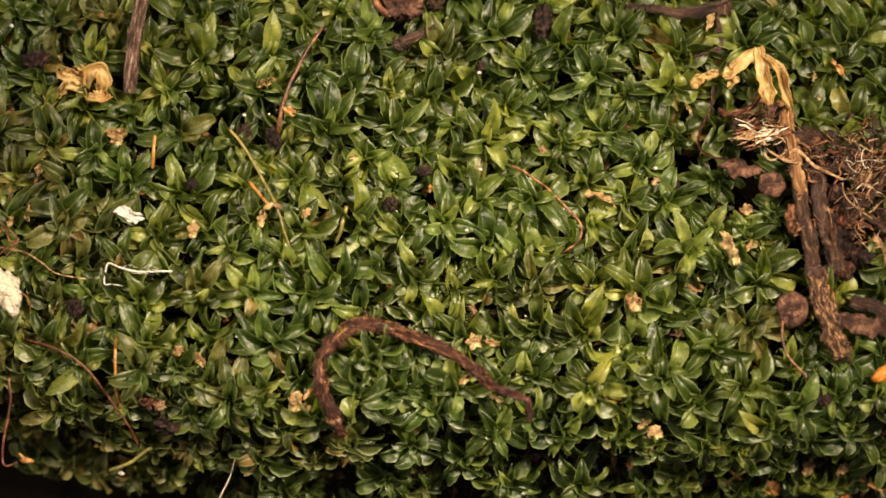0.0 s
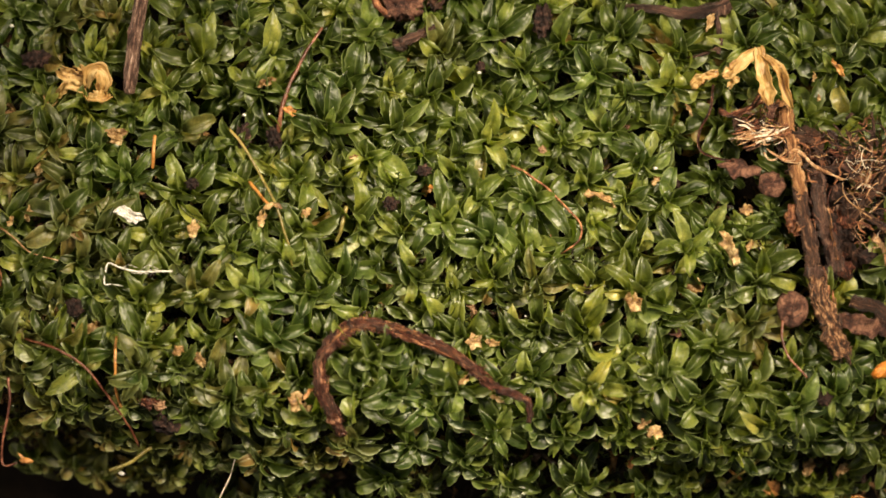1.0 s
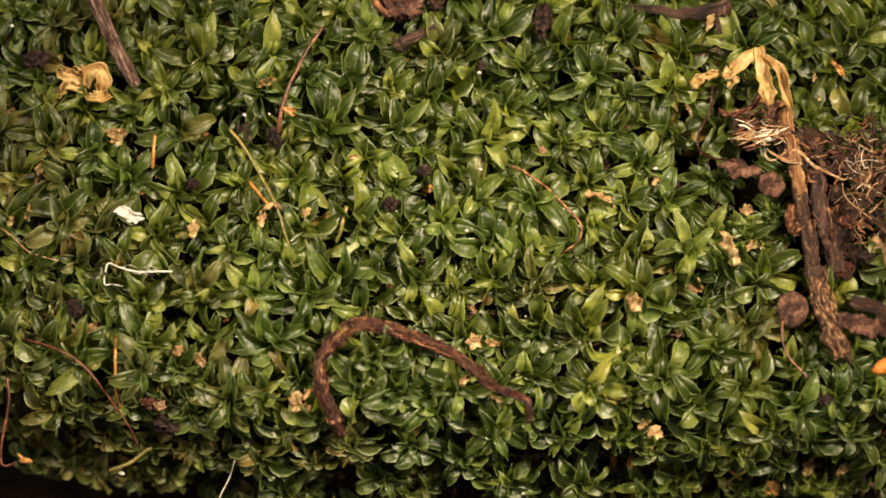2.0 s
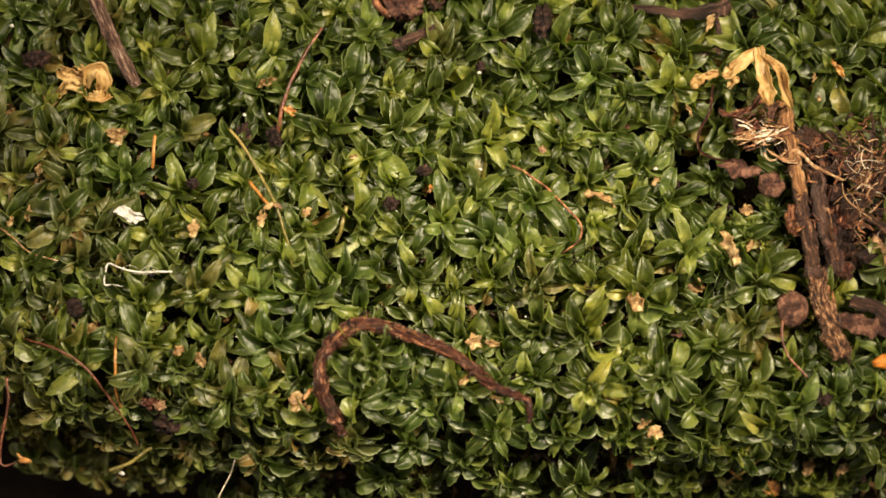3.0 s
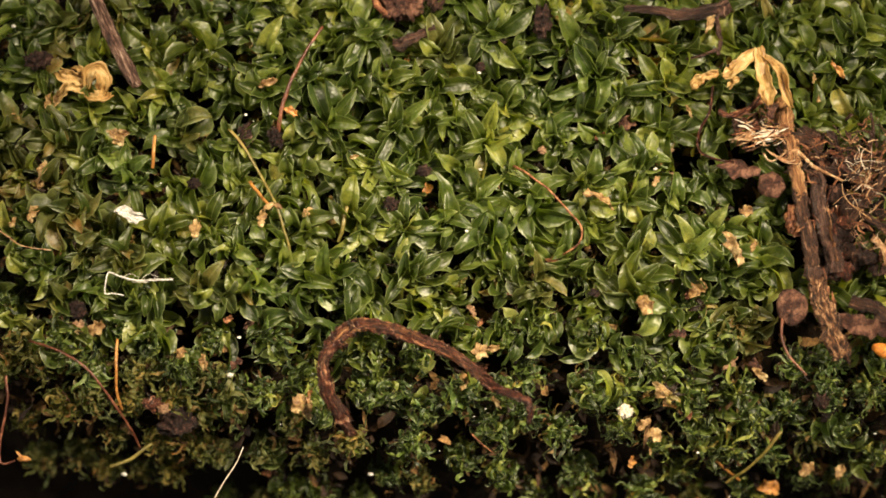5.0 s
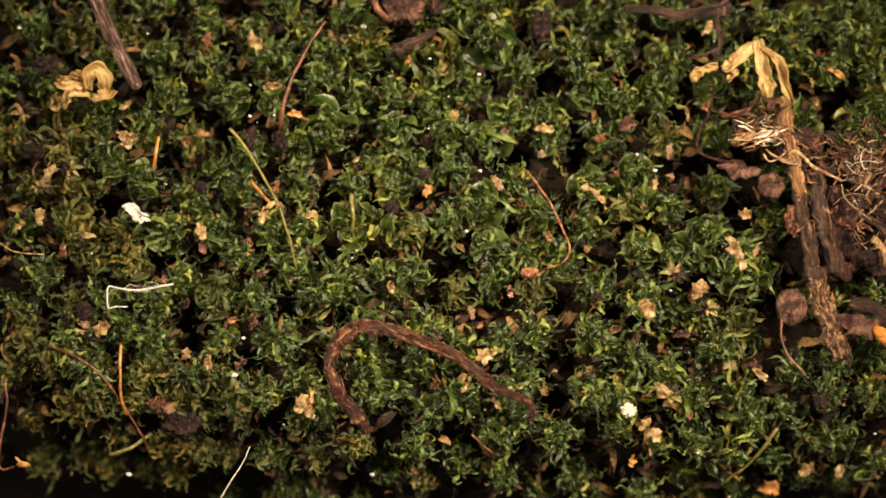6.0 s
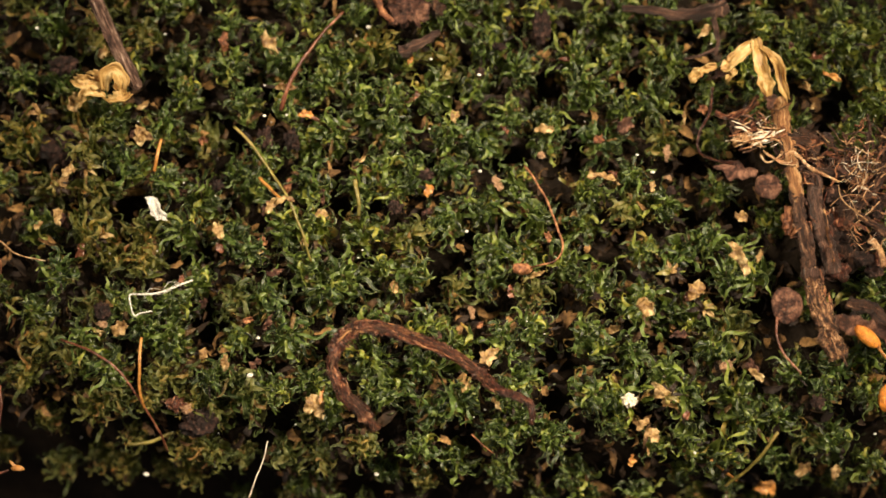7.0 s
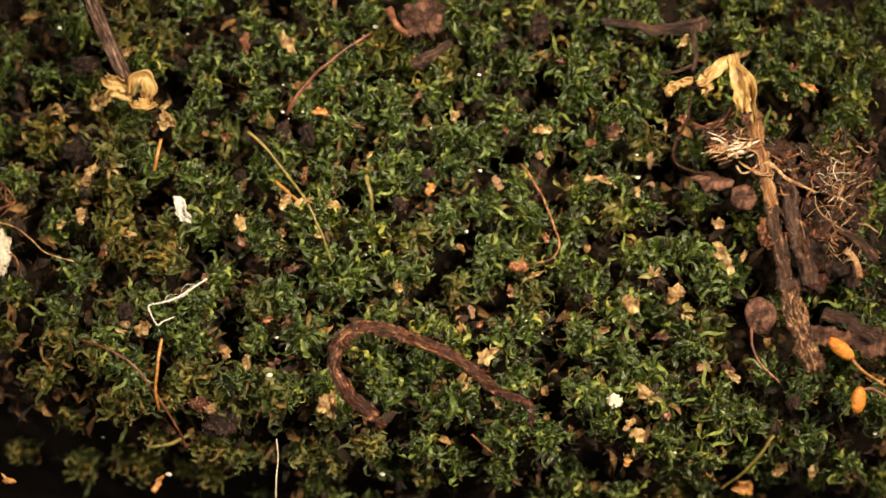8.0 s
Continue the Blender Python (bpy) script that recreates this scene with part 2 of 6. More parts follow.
TIMES = (0.0, 3.5, 4.5, 5.3, 6.0, 6.5, 7.0, 7.5, 8.0)

# ---- mesh tools ----


def part(name, bm, material, parent=None, label=""):
    """Links a bmesh (or mesh) as one mesh object under a thing."""
    if isinstance(bm, bmesh.types.BMesh):
        me = bpy.data.meshes.new(name)
        bm.to_mesh(me)
        bm.free()
        for p in me.polygons:
            p.use_smooth = True
        me.materials.append(material)
    else:
        me = bm
    ob = new(name, me)
    if parent:
        ob.parent = parent
    if label:
        ob["label"] = label
    return ob


def smooth_line(pts, n):
    """n + 1 points on a Catmull-Rom curve through pts."""
    p = [Vector(q) for q in pts]
    p = [2 * p[0] - p[1]] + p + [2 * p[-1] - p[-2]]
    out, segs = [], len(pts) - 1
    for i in range(n + 1):
        u = min(i / n * segs, segs - 1e-6)
        k = int(u)
        f = u - k
        a, b, c, d = p[k:k + 4]
        out.append(0.5 * ((2 * b) + (c - a) * f + (2 * a - 5 * b + 4 * c - d) * f * f + (3 * b - a - 3 * c + d) * f ** 3))
    return out


def tube(bm, line, radius, sides=8, rough=0.0, freq=1.0, ridges=0, seed=0.0, flat=1.0):
    """A tapered tube along a line; radius(u) in the line's units; rough: uneven bark; ridges: lengthwise furrows."""
    rings, up = [], Vector((0.13, 0.21, 1)).normalized()
    uv, far = bm.loops.layers.uv.verify(), [0.0]
    for p, q in zip(line, line[1:]):
        far.append(far[-1] + (q - p).length)
    girth = 2 * math.pi * radius(0.5)
    for i, c in enumerate(line):
        t = (line[min(i + 1, len(line) - 1)] - line[max(i - 1, 0)]).normalized()
        a = t.cross(up)
        a = a.normalized() if a.length > 1e-4 else t.orthogonal().normalized()
        b = t.cross(a).normalized()
        u = i / (len(line) - 1)
        ring = []
        for k in range(sides):
            w = math.pi / 2 + 2 * math.pi * k / sides
            r = radius(u)
            if rough:
                q = Vector((c.x * freq + seed, c.y * freq, c.z * freq)) + 1.7 * Vector((math.cos(w), math.sin(w), 0))
                r *= 1 + rough * (noise.noise(q) + 0.7 * noise.noise(q * 2.9) + 0.45 * noise.noise(q * 6.5))
            if ridges:
                r *= 1 + 0.13 * math.cos(ridges * w + 3 * noise.noise(Vector((u * 5, seed, 0))))
            ring.append(bm.verts.new(c + a * (math.cos(w) * r) + b * (math.sin(w) * r * flat)))
        rings.append(ring)
    for i, (r0, r1) in enumerate(zip(rings, rings[1:])):
        for k in range(sides):
            f = bm.faces.new((r0[k], r0[(k + 1) % sides], r1[(k + 1) % sides], r1[k]))
            for c, (a, b) in zip(f.loops, ((k, i), (k + 1, i), (k + 1, i + 1), (k, i + 1))):
                c[uv].uv = (girth * a / sides + seed, far[b])
    for ring, c, s in ((rings[0], line[0], 1), (rings[-1], line[-1], -1)):
        mid = bm.verts.new(c)
        for k in range(sides):
            f = (ring[(k + 1) % sides], ring[k], mid)
            bm.faces.new(f if s > 0 else f[::-1])
    return bm


def blade(bm, length, width, bend, roll, keel, wave, n=6, point=0.55, seed=0.0, m=None, kink=0.0):
    """A leaf blade along +x: obovate, pointed, arched by bend degrees, keeled on its midrib, with wavy margins."""
    m = m or Matrix.Identity(4)
    x = z = 0.0
    rows = []
    uv = bm.loops.layers.uv.verify()
    place = {}
    for i in range(n + 1):
        u = i / n
        a = radians(bend * (0.30 - u ** 1.35) + kink * math.sin(u * 8 + seed * 1.7))
        if i:
            x += math.cos(a) * length / n
            z += math.sin(a) * length / n
        w = width / 2 * (0.30 + 0.70 * math.sin(math.pi * min(1, u / 1.12) ** 0.85)) * (1 - max(0, (u - point) / (1 - point)) ** 1.45)
        w *= 1 + 0.05 * math.sin(u * 19 + seed * 2)
        tw = radians(roll * u)
        row = []
        for v in ((-1, -0.55, 0, 0.55, 1) if i < n else (0,)):
            y = v * w
            lift = abs(v) * w * math.tan(radians(keel)) + (wave * math.sin(u * 15 + seed + (2.1 if v > 0 else 0)) * v * v)
            p = Vector((x - math.sin(a) * lift, y * math.cos(tw), z + math.cos(a) * lift + y * math.sin(tw)))
            row.append(bm.verts.new(m @ p))
            place[row[-1]] = (u, 0.5 + 0.5 * v)
        rows.append(row)
    for r0, r1 in zip(rows, rows[1:]):
        for k in range(4):
            f = bm.faces.new((r0[k], r0[k + 1], r1[k + 1], r1[k]) if len(r1) > 1 else (r0[k], r0[k + 1], r1[0]))
            for c in f.loops:
                c[uv].uv = place[c.vert]
    return bm


def mesh_of(name, bm, material):
    me = bpy.data.meshes.new(name)
    bm.to_mesh(me)
    bm.free()
    for p in me.polygons:
        p.use_smooth = True
    me.materials.append(material)
    return me


def thing(name, at, label, category, group=""):
    """An Empty at a place (mm) that parents its parts."""
    e = new(name)
    e.empty_display_size = 0.002
    e.location = [c * MM for c in at]
    return tagged(e, label, category, group)


MOVES = []


def moves(ob, at, rows=None, sink=0.8, spin=0.0):
    """Notes how a thing travels (mm): rows of (t, dx, dy, dz, turn), or else with the shrinking mat."""
    MOVES.append((ob, at, rows, sink, spin))


# ---- ground ----


def make_ground():
    steps = [-20000, -4000, -900, -300, -150] + [-100 + 2.0 * i for i in range(101)] + [150, 300, 900, 4000, 20000]
    bm = bmesh.new()
    grid = []
    for y in steps:
        row = []
        for x in steps:
            k = soft(150, 76, max(abs(x), abs(y)))
            z = -60 * (1 - k) + k * (rise(x, y) - 18.0 + 10.0 * math.exp(-((x - 57) / 9) ** 2 - ((y - 5) / 14) ** 2)) if k > 0 else -60
            z = max(z, -60) + (2.0 * noise.noise(Vector((x * 0.22, y * 0.22, 0))) + 0.8 * noise.noise(Vector((x * 0.9, y * 0.9, 5)))) * k
            row.append(bm.verts.new((x * MM, y * MM, z * MM)))
        grid.append(row)
    for r0, r1 in zip(grid, grid[1:]):
        for k in range(len(steps) - 1):
            bm.faces.new((r0[k], r0[k + 1], r1[k + 1], r1[k]))
    ob = part("ground", bm, SOIL)
    tagged(ob, "dark crumbly soil bed under the moss", "soil", kind="structure")


make_ground()


def make_litter_bed():
    """Rotten bits that cover the soil between the shoots."""
    rnd = random.Random(3)
    bm = bmesh.new()
    for k in range(4600):
        x, y = rnd.uniform(-72, 70), rnd.uniform(-40, 44)
        if edge(x, y) > (7 if x < -25 else 13):
            continue
        m = (Matrix.Translation((x * MM, y * MM, (rise(x, y) - 17.5 + 10.0 * rnd.random()) * MM))
             @ Euler((rnd.uniform(-1.5, 1.5), rnd.uniform(-0.9, 0.9), rnd.uniform(0, 6.28))).to_matrix().to_4x4())
        blade(bm, rnd.uniform(1.5, 5.0) * MM, rnd.uniform(0.4, 1.6) * MM, rnd.uniform(20, 200), rnd.uniform(-60, 60), 18, 0.2 * MM, n=4, seed=k, m=m)
    ob = part("litter_bed", bm, LITTER)
    tagged(ob, "dark rotten leaf bits covering the soil", "leaf litter", kind="stuff")


make_litter_bed()

# ---- moss shoots ----
def moss_blade(L, W, arch, cup, ripple, twist, seed, n=14):
    """A moss leaf along +x: a pointed oval with toothed, rippled margins that arches over and hangs at its tip."""
    bm = bmesh.new()
    uv = bm.loops.layers.uv.verify()
    place, rows, x, z = {}, [], 0.0, 0.0
    for i in range(n + 1):
        u = i / n
        a = radians(arch * (0.36 - u ** 1.2) + 9 * math.sin(5 * u + seed))
        if i:
            x, z = x + math.cos(a) * L / n, z + math.sin(a) * L / n
        w = W / 2 * ((0.34 + 0.66 * math.sin(1.5708 * u / 0.58) ** 0.9) if u < 0.58 else 1 - ((u - 0.58) / 0.42) ** 1.55)
        if u > 0.25:
            w *= 1 + 0.045 * (-1) ** i
        tw = radians(twist * u)
        row = []
        for v in ((-1, -0.68, -0.3, 0, 0.3, 0.68, 1) if i < n else (0,)):
            lift = cup * w * abs(v) + 0.11 * W * math.cos(8.5 * v + seed) * math.sin(3.14 * u) + ripple * v * v * math.sin(9 * u + seed + (2.4 if v > 0 else 0.0)) * min(1, 3 * u) - (0.05 * W if v == 0 and 0 < i < n - 1 else 0)
            y = v * w * math.cos(tw) - lift * math.sin(tw)
            up = v * w * math.sin(tw) + lift * math.cos(tw)
            row.append(bm.verts.new(Vector((x - math.sin(a) * up, y, z + math.cos(a) * up)) * MM))
            place[row[-1]] = (u, 0.5 + 0.5 * v)
        rows.append(row)
    for r0, r1 in zip(rows, rows[1:]):
        for k in range(6):
            f = bm.faces.new((r0[k], r0[k + 1], r1[k + 1], r1[k]) if len(r1) > 1 else (r0[k], r0[k + 1], r1[0]))
            for c in f.loops:
                c[uv].uv = place[c.vert]
    return bm


def leaf_shapes(material):
    """Eighteen leaf shapes: twelve long outer ones, six short ones for the heart of a rosette."""
    rnd, out = random.Random(21), []
    for k in range(18):
        L = rnd.uniform(6.8, 9.4) if k < 12 else rnd.uniform(4.4, 6.0)
        W = L * rnd.uniform(0.26, 0.36)
        out.append(mesh_of("moss_leaf", moss_blade(L, W, rnd.uniform(85, 160), rnd.choice((0.6, 0.8, 1.0, 1.2)), rnd.uniform(0.35, 0.80), rnd.uniform(-40, 40), rnd.uniform(0, 6)), material))
    return out


LEAVES, LEAVES_AGED = leaf_shapes(LEAF), leaf_shapes(AGED)


def curl_ribbon(bm, at, az, el, L, W, curl, twist, seed, n=18):
    """A dried leaf: a narrow ribbon with inrolled, rippled margins that spirals tighter towards its tip (mm)."""
    uv = bm.loops.layers.uv.verify()
    turn = Euler((0, radians(-el), radians(az))).to_matrix()
    p, t, nrm = Vector(at), turn @ Vector((1, 0, 0)), turn @ Vector((0, 0, 1))
    rows, place = [], {}
    for i in range(n + 1):
        u = i / n
        side = t.cross(nrm)
        w = W / 2 * (0.45 + 0.55 * math.sin(1.5708 * min(1, u / 0.5))) * (1 - max(0, (u - 0.55) / 0.45) ** 1.7)
        row = []
        for v in ((-1, -0.5, 0.5, 1) if i < n else (0,)):
            lift = 0.55 * w * v * v + 0.45 * W * v * abs(v) * math.sin(15 * u + seed + (1.9 if v > 0 else 0))
            row.append(bm.verts.new((p + side * (v * w) + nrm * lift) * MM))
            place[row[-1]] = (u, 0.5 + 0.5 * v)
        rows.append(row)
        bend = Matrix.Rotation(radians(curl * (0.1 + 1.8 * u) / n), 3, side) @ Matrix.Rotation(radians(210 * math.cos(7 * u + seed) / n), 3, nrm)
        t, nrm = (bend @ t).normalized(), bend @ nrm
        nrm = Matrix.Rotation(radians(twist / n), 3, t) @ nrm
        nrm = (nrm - t * nrm.dot(t)).normalized()
        p = p + t * (L / n)
    for r0, r1 in zip(rows, rows[1:]):
        for k in range(3):
            f = bm.faces.new((r0[k], r0[k + 1], r1[k + 1], r1[k]) if len(r1) > 1 else (r0[k], r0[k + 1], r1[0]))
            for c in f.loops:
                c[uv].uv = place[c.vert]


def under_mesh(seed, material):
    """The crisped foliage of a dry shoot: ribbons that arch out from the stem and curl up."""
    rnd = random.Random(seed)
    bm = bmesh.new()
    wide, tall = rnd.uniform(0.8, 1.35), rnd.uniform(0.8, 1.2)
    for k in range(34):
        h = (k / 33) ** 0.8
        az = 137.5 * k + rnd.uniform(-40, 40)
        r = 0.3 + 1.9 * (1 - h) * rnd.random()
        at = (wide * r * math.cos(radians(az)), tall * r * math.sin(radians(az)), -7.5 + 5.4 * h + rnd.uniform(-0.8, 0.8))
        curl_ribbon(bm, at, az, 8 + 58 * h + rnd.uniform(-30, 30), rnd.uniform(4.1, 6.8), rnd.uniform(0.42, 0.78), rnd.choice((-1, 1)) * rnd.uniform(60, 340), rnd.uniform(-320, 320), rnd.uniform(0, 6))
    return mesh_of("inner_leaves", bm, material)


def skirt_mesh(seed):
    """Dead brown leaves that hang low round a stem."""
    rnd = random.Random(90 + seed)
    bm = bmesh.new()
    for k in range(24):
        w = rnd.uniform(0, 6.28)
        r = rnd.uniform(0.4, 2.6)
        m = (Matrix.Translation((r * math.cos(w) * MM, r * math.sin(w) * MM, rnd.uniform(-7.5, -4.2) * MM))
             @ Euler((rnd.uniform(-1.6, 1.6), rnd.uniform(-0.5, 0.4), w + rnd.uniform(-0.9, 0.9))).to_matrix().to_4x4())
        blade(bm, rnd.uniform(1.8, 4.0) * MM, rnd.uniform(0.35, 0.8) * MM, rnd.uniform(80, 260), rnd.uniform(-50, 50), 26, 0.15 * MM, n=8, point=0.7, seed=k, m=m, kink=rnd.uniform(10, 50))
    return mesh_of("dead_leaves", bm, SKIRT)


def stem_mesh(seed):
    rnd = random.Random(seed)
    line = [Vector((rnd.uniform(-0.5, 0.5) * k / 4, rnd.uniform(-0.5, 0.5) * k / 4, -4.3 * k + 0.4)) * MM for k in range(5)]
    return mesh_of("stem", tube(bmesh.new(), line, lambda u: (0.16 + 0.10 * u) * MM, 5), STEM)


OLD = [under_mesh(k, SHADED_UNDER) for k in range(14)]
OLD_AGED = [under_mesh(20 + k, AGED_UNDER) for k in range(6)]
SKIRTS = [skirt_mesh(k) for k in range(5)]
STEMS = [stem_mesh(k) for k in range(4)]
SHOOTS, LEAF_MOVES, INNER_MOVES = [], [], []


def bare(x, y):
    """Places without living moss: under the heap of twigs, dark hollows, past the brow."""
    if edge(x, y) > 24 or (x < -34 and edge(x, y) > 13.5):
        return True
    for bx, by, ax, ay in ((56.0, 5.5, 7.5, 11.0), (51.2, -2.0, 2.6, 11.0), (57.0, -10.5, 7.0, 3.2), (45.6, 13.3, 4.0, 4.6), (49.8, -9.2, 2.6, 3.4), (52.8, -12.0, 3.6, 6.0), (-62.0, 24.0, 2.0, 2.5)):
        if ((x - bx) / ax) ** 2 + ((y - by) / ay) ** 2 < 1:
            return True
    return False


ROSETTES = [(-35, 28), (-50, 14), (-54, 4), (-48, 3), (-11, 32), (-17, 18), (-7, 18), (-12, 4), (7, 32), (26, 32), (32, 24), (6, 16), (13, 7), (22, 26),
            (52, 30), (-43, -7), (-34, -6), (-27, -6), (-15, -4), (-19, -6), (-24, -13), (-30, -21), (-26, -28), (-10, -15), (-7, -20), (20, -12), (31, -18),
            (38, -14), (45, -4), (21, -20), (7, -25), (27, -6), (21, -5), (18, 30), (-2, 23), (-20, 3), (0, 4), (37, -26), (30, -32), (20, -31), (9, -31),
            (42, -20), (-4, -4), (-56, 16), (-25, 29), (60, 32), (-13, 24)]  # the boldest shoots (mm)


def make_shoot(x, y, rnd, bold=False):
    z = rise(x, y) - 1.5 + (rnd.uniform(0.3, 1.4) if bold else rnd.uniform(-2.4, 0.8))
    d = max(0.0, edge(x, y))
    lean = (rnd.uniform(0, 40) + 16 * soft(12, -14, y) + min(26, 2.4 * d), rnd.uniform(-24, 24))
    k = (rnd.uniform(0.86, 1.02) if bold else rnd.uniform(0.68, 0.98)) * (1 - 0.016 * min(d, 16))
    aged = rnd.random() < 0.02 + 0.26 * soft(-24, -50, x) * soft(26, 0, y) + 0.62 * soft(-4.0, 7.0, edge(x, y)) * soft(0, -30, x) + 0.14 * soft(-30, -50, x)
    far = "yellowed moss shoot with dull olive-brown leaves" if aged else "dull olive moss shoot on the falling edge of the sod" if d > 2 else "glossy green moss shoot with a rosette of pointed leaves"
    e = thing("moss_shoot", (x, y, z), far, "moss", "moss shoots of the mat")
    e.scale = (k, k, k)
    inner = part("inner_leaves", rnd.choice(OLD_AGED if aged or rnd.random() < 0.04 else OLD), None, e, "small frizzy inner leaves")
    spin = rnd.uniform(0, 360)
    part("dead_leaves", SKIRTS[rnd.randrange(5)], None, e, "brown dead leaves low on the stem").rotation_euler = (0, 0, rnd.uniform(0, 6.28))
    part("stem", STEMS[rnd.randrange(4)], None, e, "thin brownish stem")
    n = 16
    turn0 = rnd.uniform(0, 360)
    start = onset(x, y) + rnd.uniform(-0.22, 0.22)
    INNER_MOVES.append((inner, spin, start))
    for i in range(n):
        u = i / (n - 1)                      # 0 outer and low, 1 inner and high
        az = turn0 + i * 137.5 + rnd.uniform(-14, 14)
        el = 6 + 50 * u ** 1.3 + rnd.uniform(-14, 14)
        mesh = (LEAVES_AGED if aged and rnd.random() < 0.75 else LEAVES)[rnd.randrange(12) if u < 0.68 else 12 + rnd.randrange(6)]
        leaf = part("leaf", mesh, None, e)
        wet = (0.35, -2.6 + 3.0 * u + rnd.uniform(-0.3, 0.3), az, el, rnd.uniform(-30, 30))
        side = rnd.choice((-1, 1))
        limp = (0.3, -5.0 + 2.8 * u + rnd.uniform(-0.6, 0.6), az + rnd.uniform(-20, 20), el + 18, side * rnd.uniform(50, 75))
        dry = (0.2, -11.6 + 2.4 * u + rnd.uniform(-0.8, 0.8), az + rnd.uniform(-35, 35), 76 + 8 * u + rnd.uniform(-10, 8), side * rnd.uniform(78, 102))
        LEAF_MOVES.append((leaf, wet, limp, dry, start + rnd.uniform(-0.25, 0.25)))
    cx = 10.5 * round((x + 2.5 * math.sin(y * 0.35)) / 10.5) - 2.5 * math.sin(y * 0.35)
    cy = 9.5 * round((y + 2.5 * math.sin(x * 0.31 + 1)) / 9.5) - 2.5 * math.sin(x * 0.31 + 1)
    clump = (0.28 * (cx - x), 0.28 * (cy - y))   # shoots draw together in tufts as they dry
    SHOOTS.append((e, clump, x, y, z, lean, start, rnd.uniform(-10, 10), rnd.uniform(-8, 8)))


def make_moss():
    """Scattered shoots, none nearer than their spacing to another."""
    rnd = random.Random(11)
    spots = [p for p in ROSETTES if not bare(*p)]
    bold = len(spots)
    for k in range(30000):
        x, y = rnd.uniform(-72, 70), rnd.uniform(-42, 43)
        if bare(x, y):
            continue
        gap = 6.4 if abs(x) > 64 or y > 38 else 5.3 if edge(x, y) < -1 else 4.1 if x < -25 else 4.7
        if all((x - a) ** 2 + (y - b) ** 2 > gap * gap for a, b in spots):
            spots.append((x, y))
    for k, (x, y) in enumerate(spots):
        make_shoot(x, y, rnd, k < bold)


make_moss()

# ---- things on the moss ----


def single(name, bm, material, at, label, category, group="", rows=None, sink=0.8, spin=0.0):
    """A thing of one mesh; its vertices are in mm round its place."""
    bmesh.ops.scale(bm, vec=(MM, MM, MM), verts=bm.verts)
    ob = part(name, bm, material)
    ob.location = [c * MM for c in at]
    tagged(ob, label, category, group)
    moves(ob, at, rows, sink, spin)
    return ob


def piece(name, bm, material, parent, label=""):
    """A part of a thing; its vertices are in mm round the thing's place."""
    bmesh.ops.scale(bm, vec=(MM, MM, MM), verts=bm.verts)
    return part(name, bm, material, parent, label)


def local(pts, at):
    return [Vector(p) - Vector(at) for p in pts]


def cord(pts, at, r0, r1, n=24, sides=7, rough=0.15, freq=1.2, ridges=0, seed=0.0, bulge=0.0):
    """A tapered strand through places (mm) of the mat, round the place at."""
    line = smooth_line(local(pts, at), n)
    for i, c in enumerate(line):
        line[i] = c + 0.5 * min(r0, 1.0) * Vector((noise.noise(c * 0.5 + Vector((seed, 0, 0))), noise.noise(c * 0.5 + Vector((0, seed, 9))), 0.4 * noise.noise(c * 0.4)))
    return tube(bmesh.new(), line, lambda u: (r0 + (r1 - r0) * u) * (1 + bulge * math.sin(u * 9 + seed) ** 2), sides, rough, freq, ridges, seed)


def strand(name, pts, r0, r1, material, label, category, rows=None, sink=0.8, spin=0.0, group="", rough=0.12, seed=0.0):
    at = pts[0]
    return single(name, cord(pts, at, r0, r1, rough=rough, seed=seed), material, at, label, category, group, rows, sink, spin)


def thick(bm, t=0.09):
    """Give a sheet a second skin t mm below it, with the rim closed."""
    bmesh.ops.recalc_face_normals(bm, faces=bm.faces)
    bm.normal_update()
    uv = bm.loops.layers.uv.verify()
    faces, rim = list(bm.faces), [e for e in bm.edges if len(e.link_faces) == 1]
    low = {v: bm.verts.new(v.co - v.normal * t) for v in list(bm.verts)}
    for f in faces:
        g = bm.faces.new([low[v] for v in reversed(f.verts)])
        for c, d in zip(g.loops, reversed(list(f.loops))):
            c[uv].uv = d[uv].uv
    for e in rim:
        d = e.link_loops[0]
        a, b = d.vert, d.link_loop_next.vert
        g = bm.faces.new((b, a, low[a], low[b]))
        for c, q in zip(g.loops, (d.link_loop_next, d, d, d.link_loop_next)):
            c[uv].uv = q[uv].uv
    return bm


def withered(length, width, bend, roll, keel, seed, turn=(0, 0, 0), at=(0, 0, 0), n=9, crumple=0.6, cut=0.45, ragged=0.6):
    """A shrivelled dead leaf: arched, rolled and crumpled, with ragged margins."""
    bm = bmesh.new()
    m = Matrix.Translation(at) @ Euler([radians(a) for a in turn]).to_matrix().to_4x4()
    blade(bm, length, width, bend, roll, keel, 0.18 * width * crumple, n=n, point=cut, seed=seed)
    uv = bm.loops.layers.uv.verify()
    for f in bm.faces:
        for c in f.loops:
            c[uv].uv = (c.vert.co.y + seed, c.vert.co.x)
    for v in bm.verts:
        v.co.y *= 1 + ragged * noise.noise(Vector((v.co.x * 2.4 + seed * 5, seed, 3 if v.co.y > 0 else 0)))
        q = v.co * (2.2 / max(width, 0.8)) + Vector((seed * 3.1, seed, 0))
        v.co += crumple * width * 0.35 * Vector((0.5 * noise.noise(q), 0.7 * noise.noise(q + Vector((7, 0, 0))), noise.noise(q + Vector((0, 9, 0)))))
        v.co = m @ v.co
    return thick(bm)


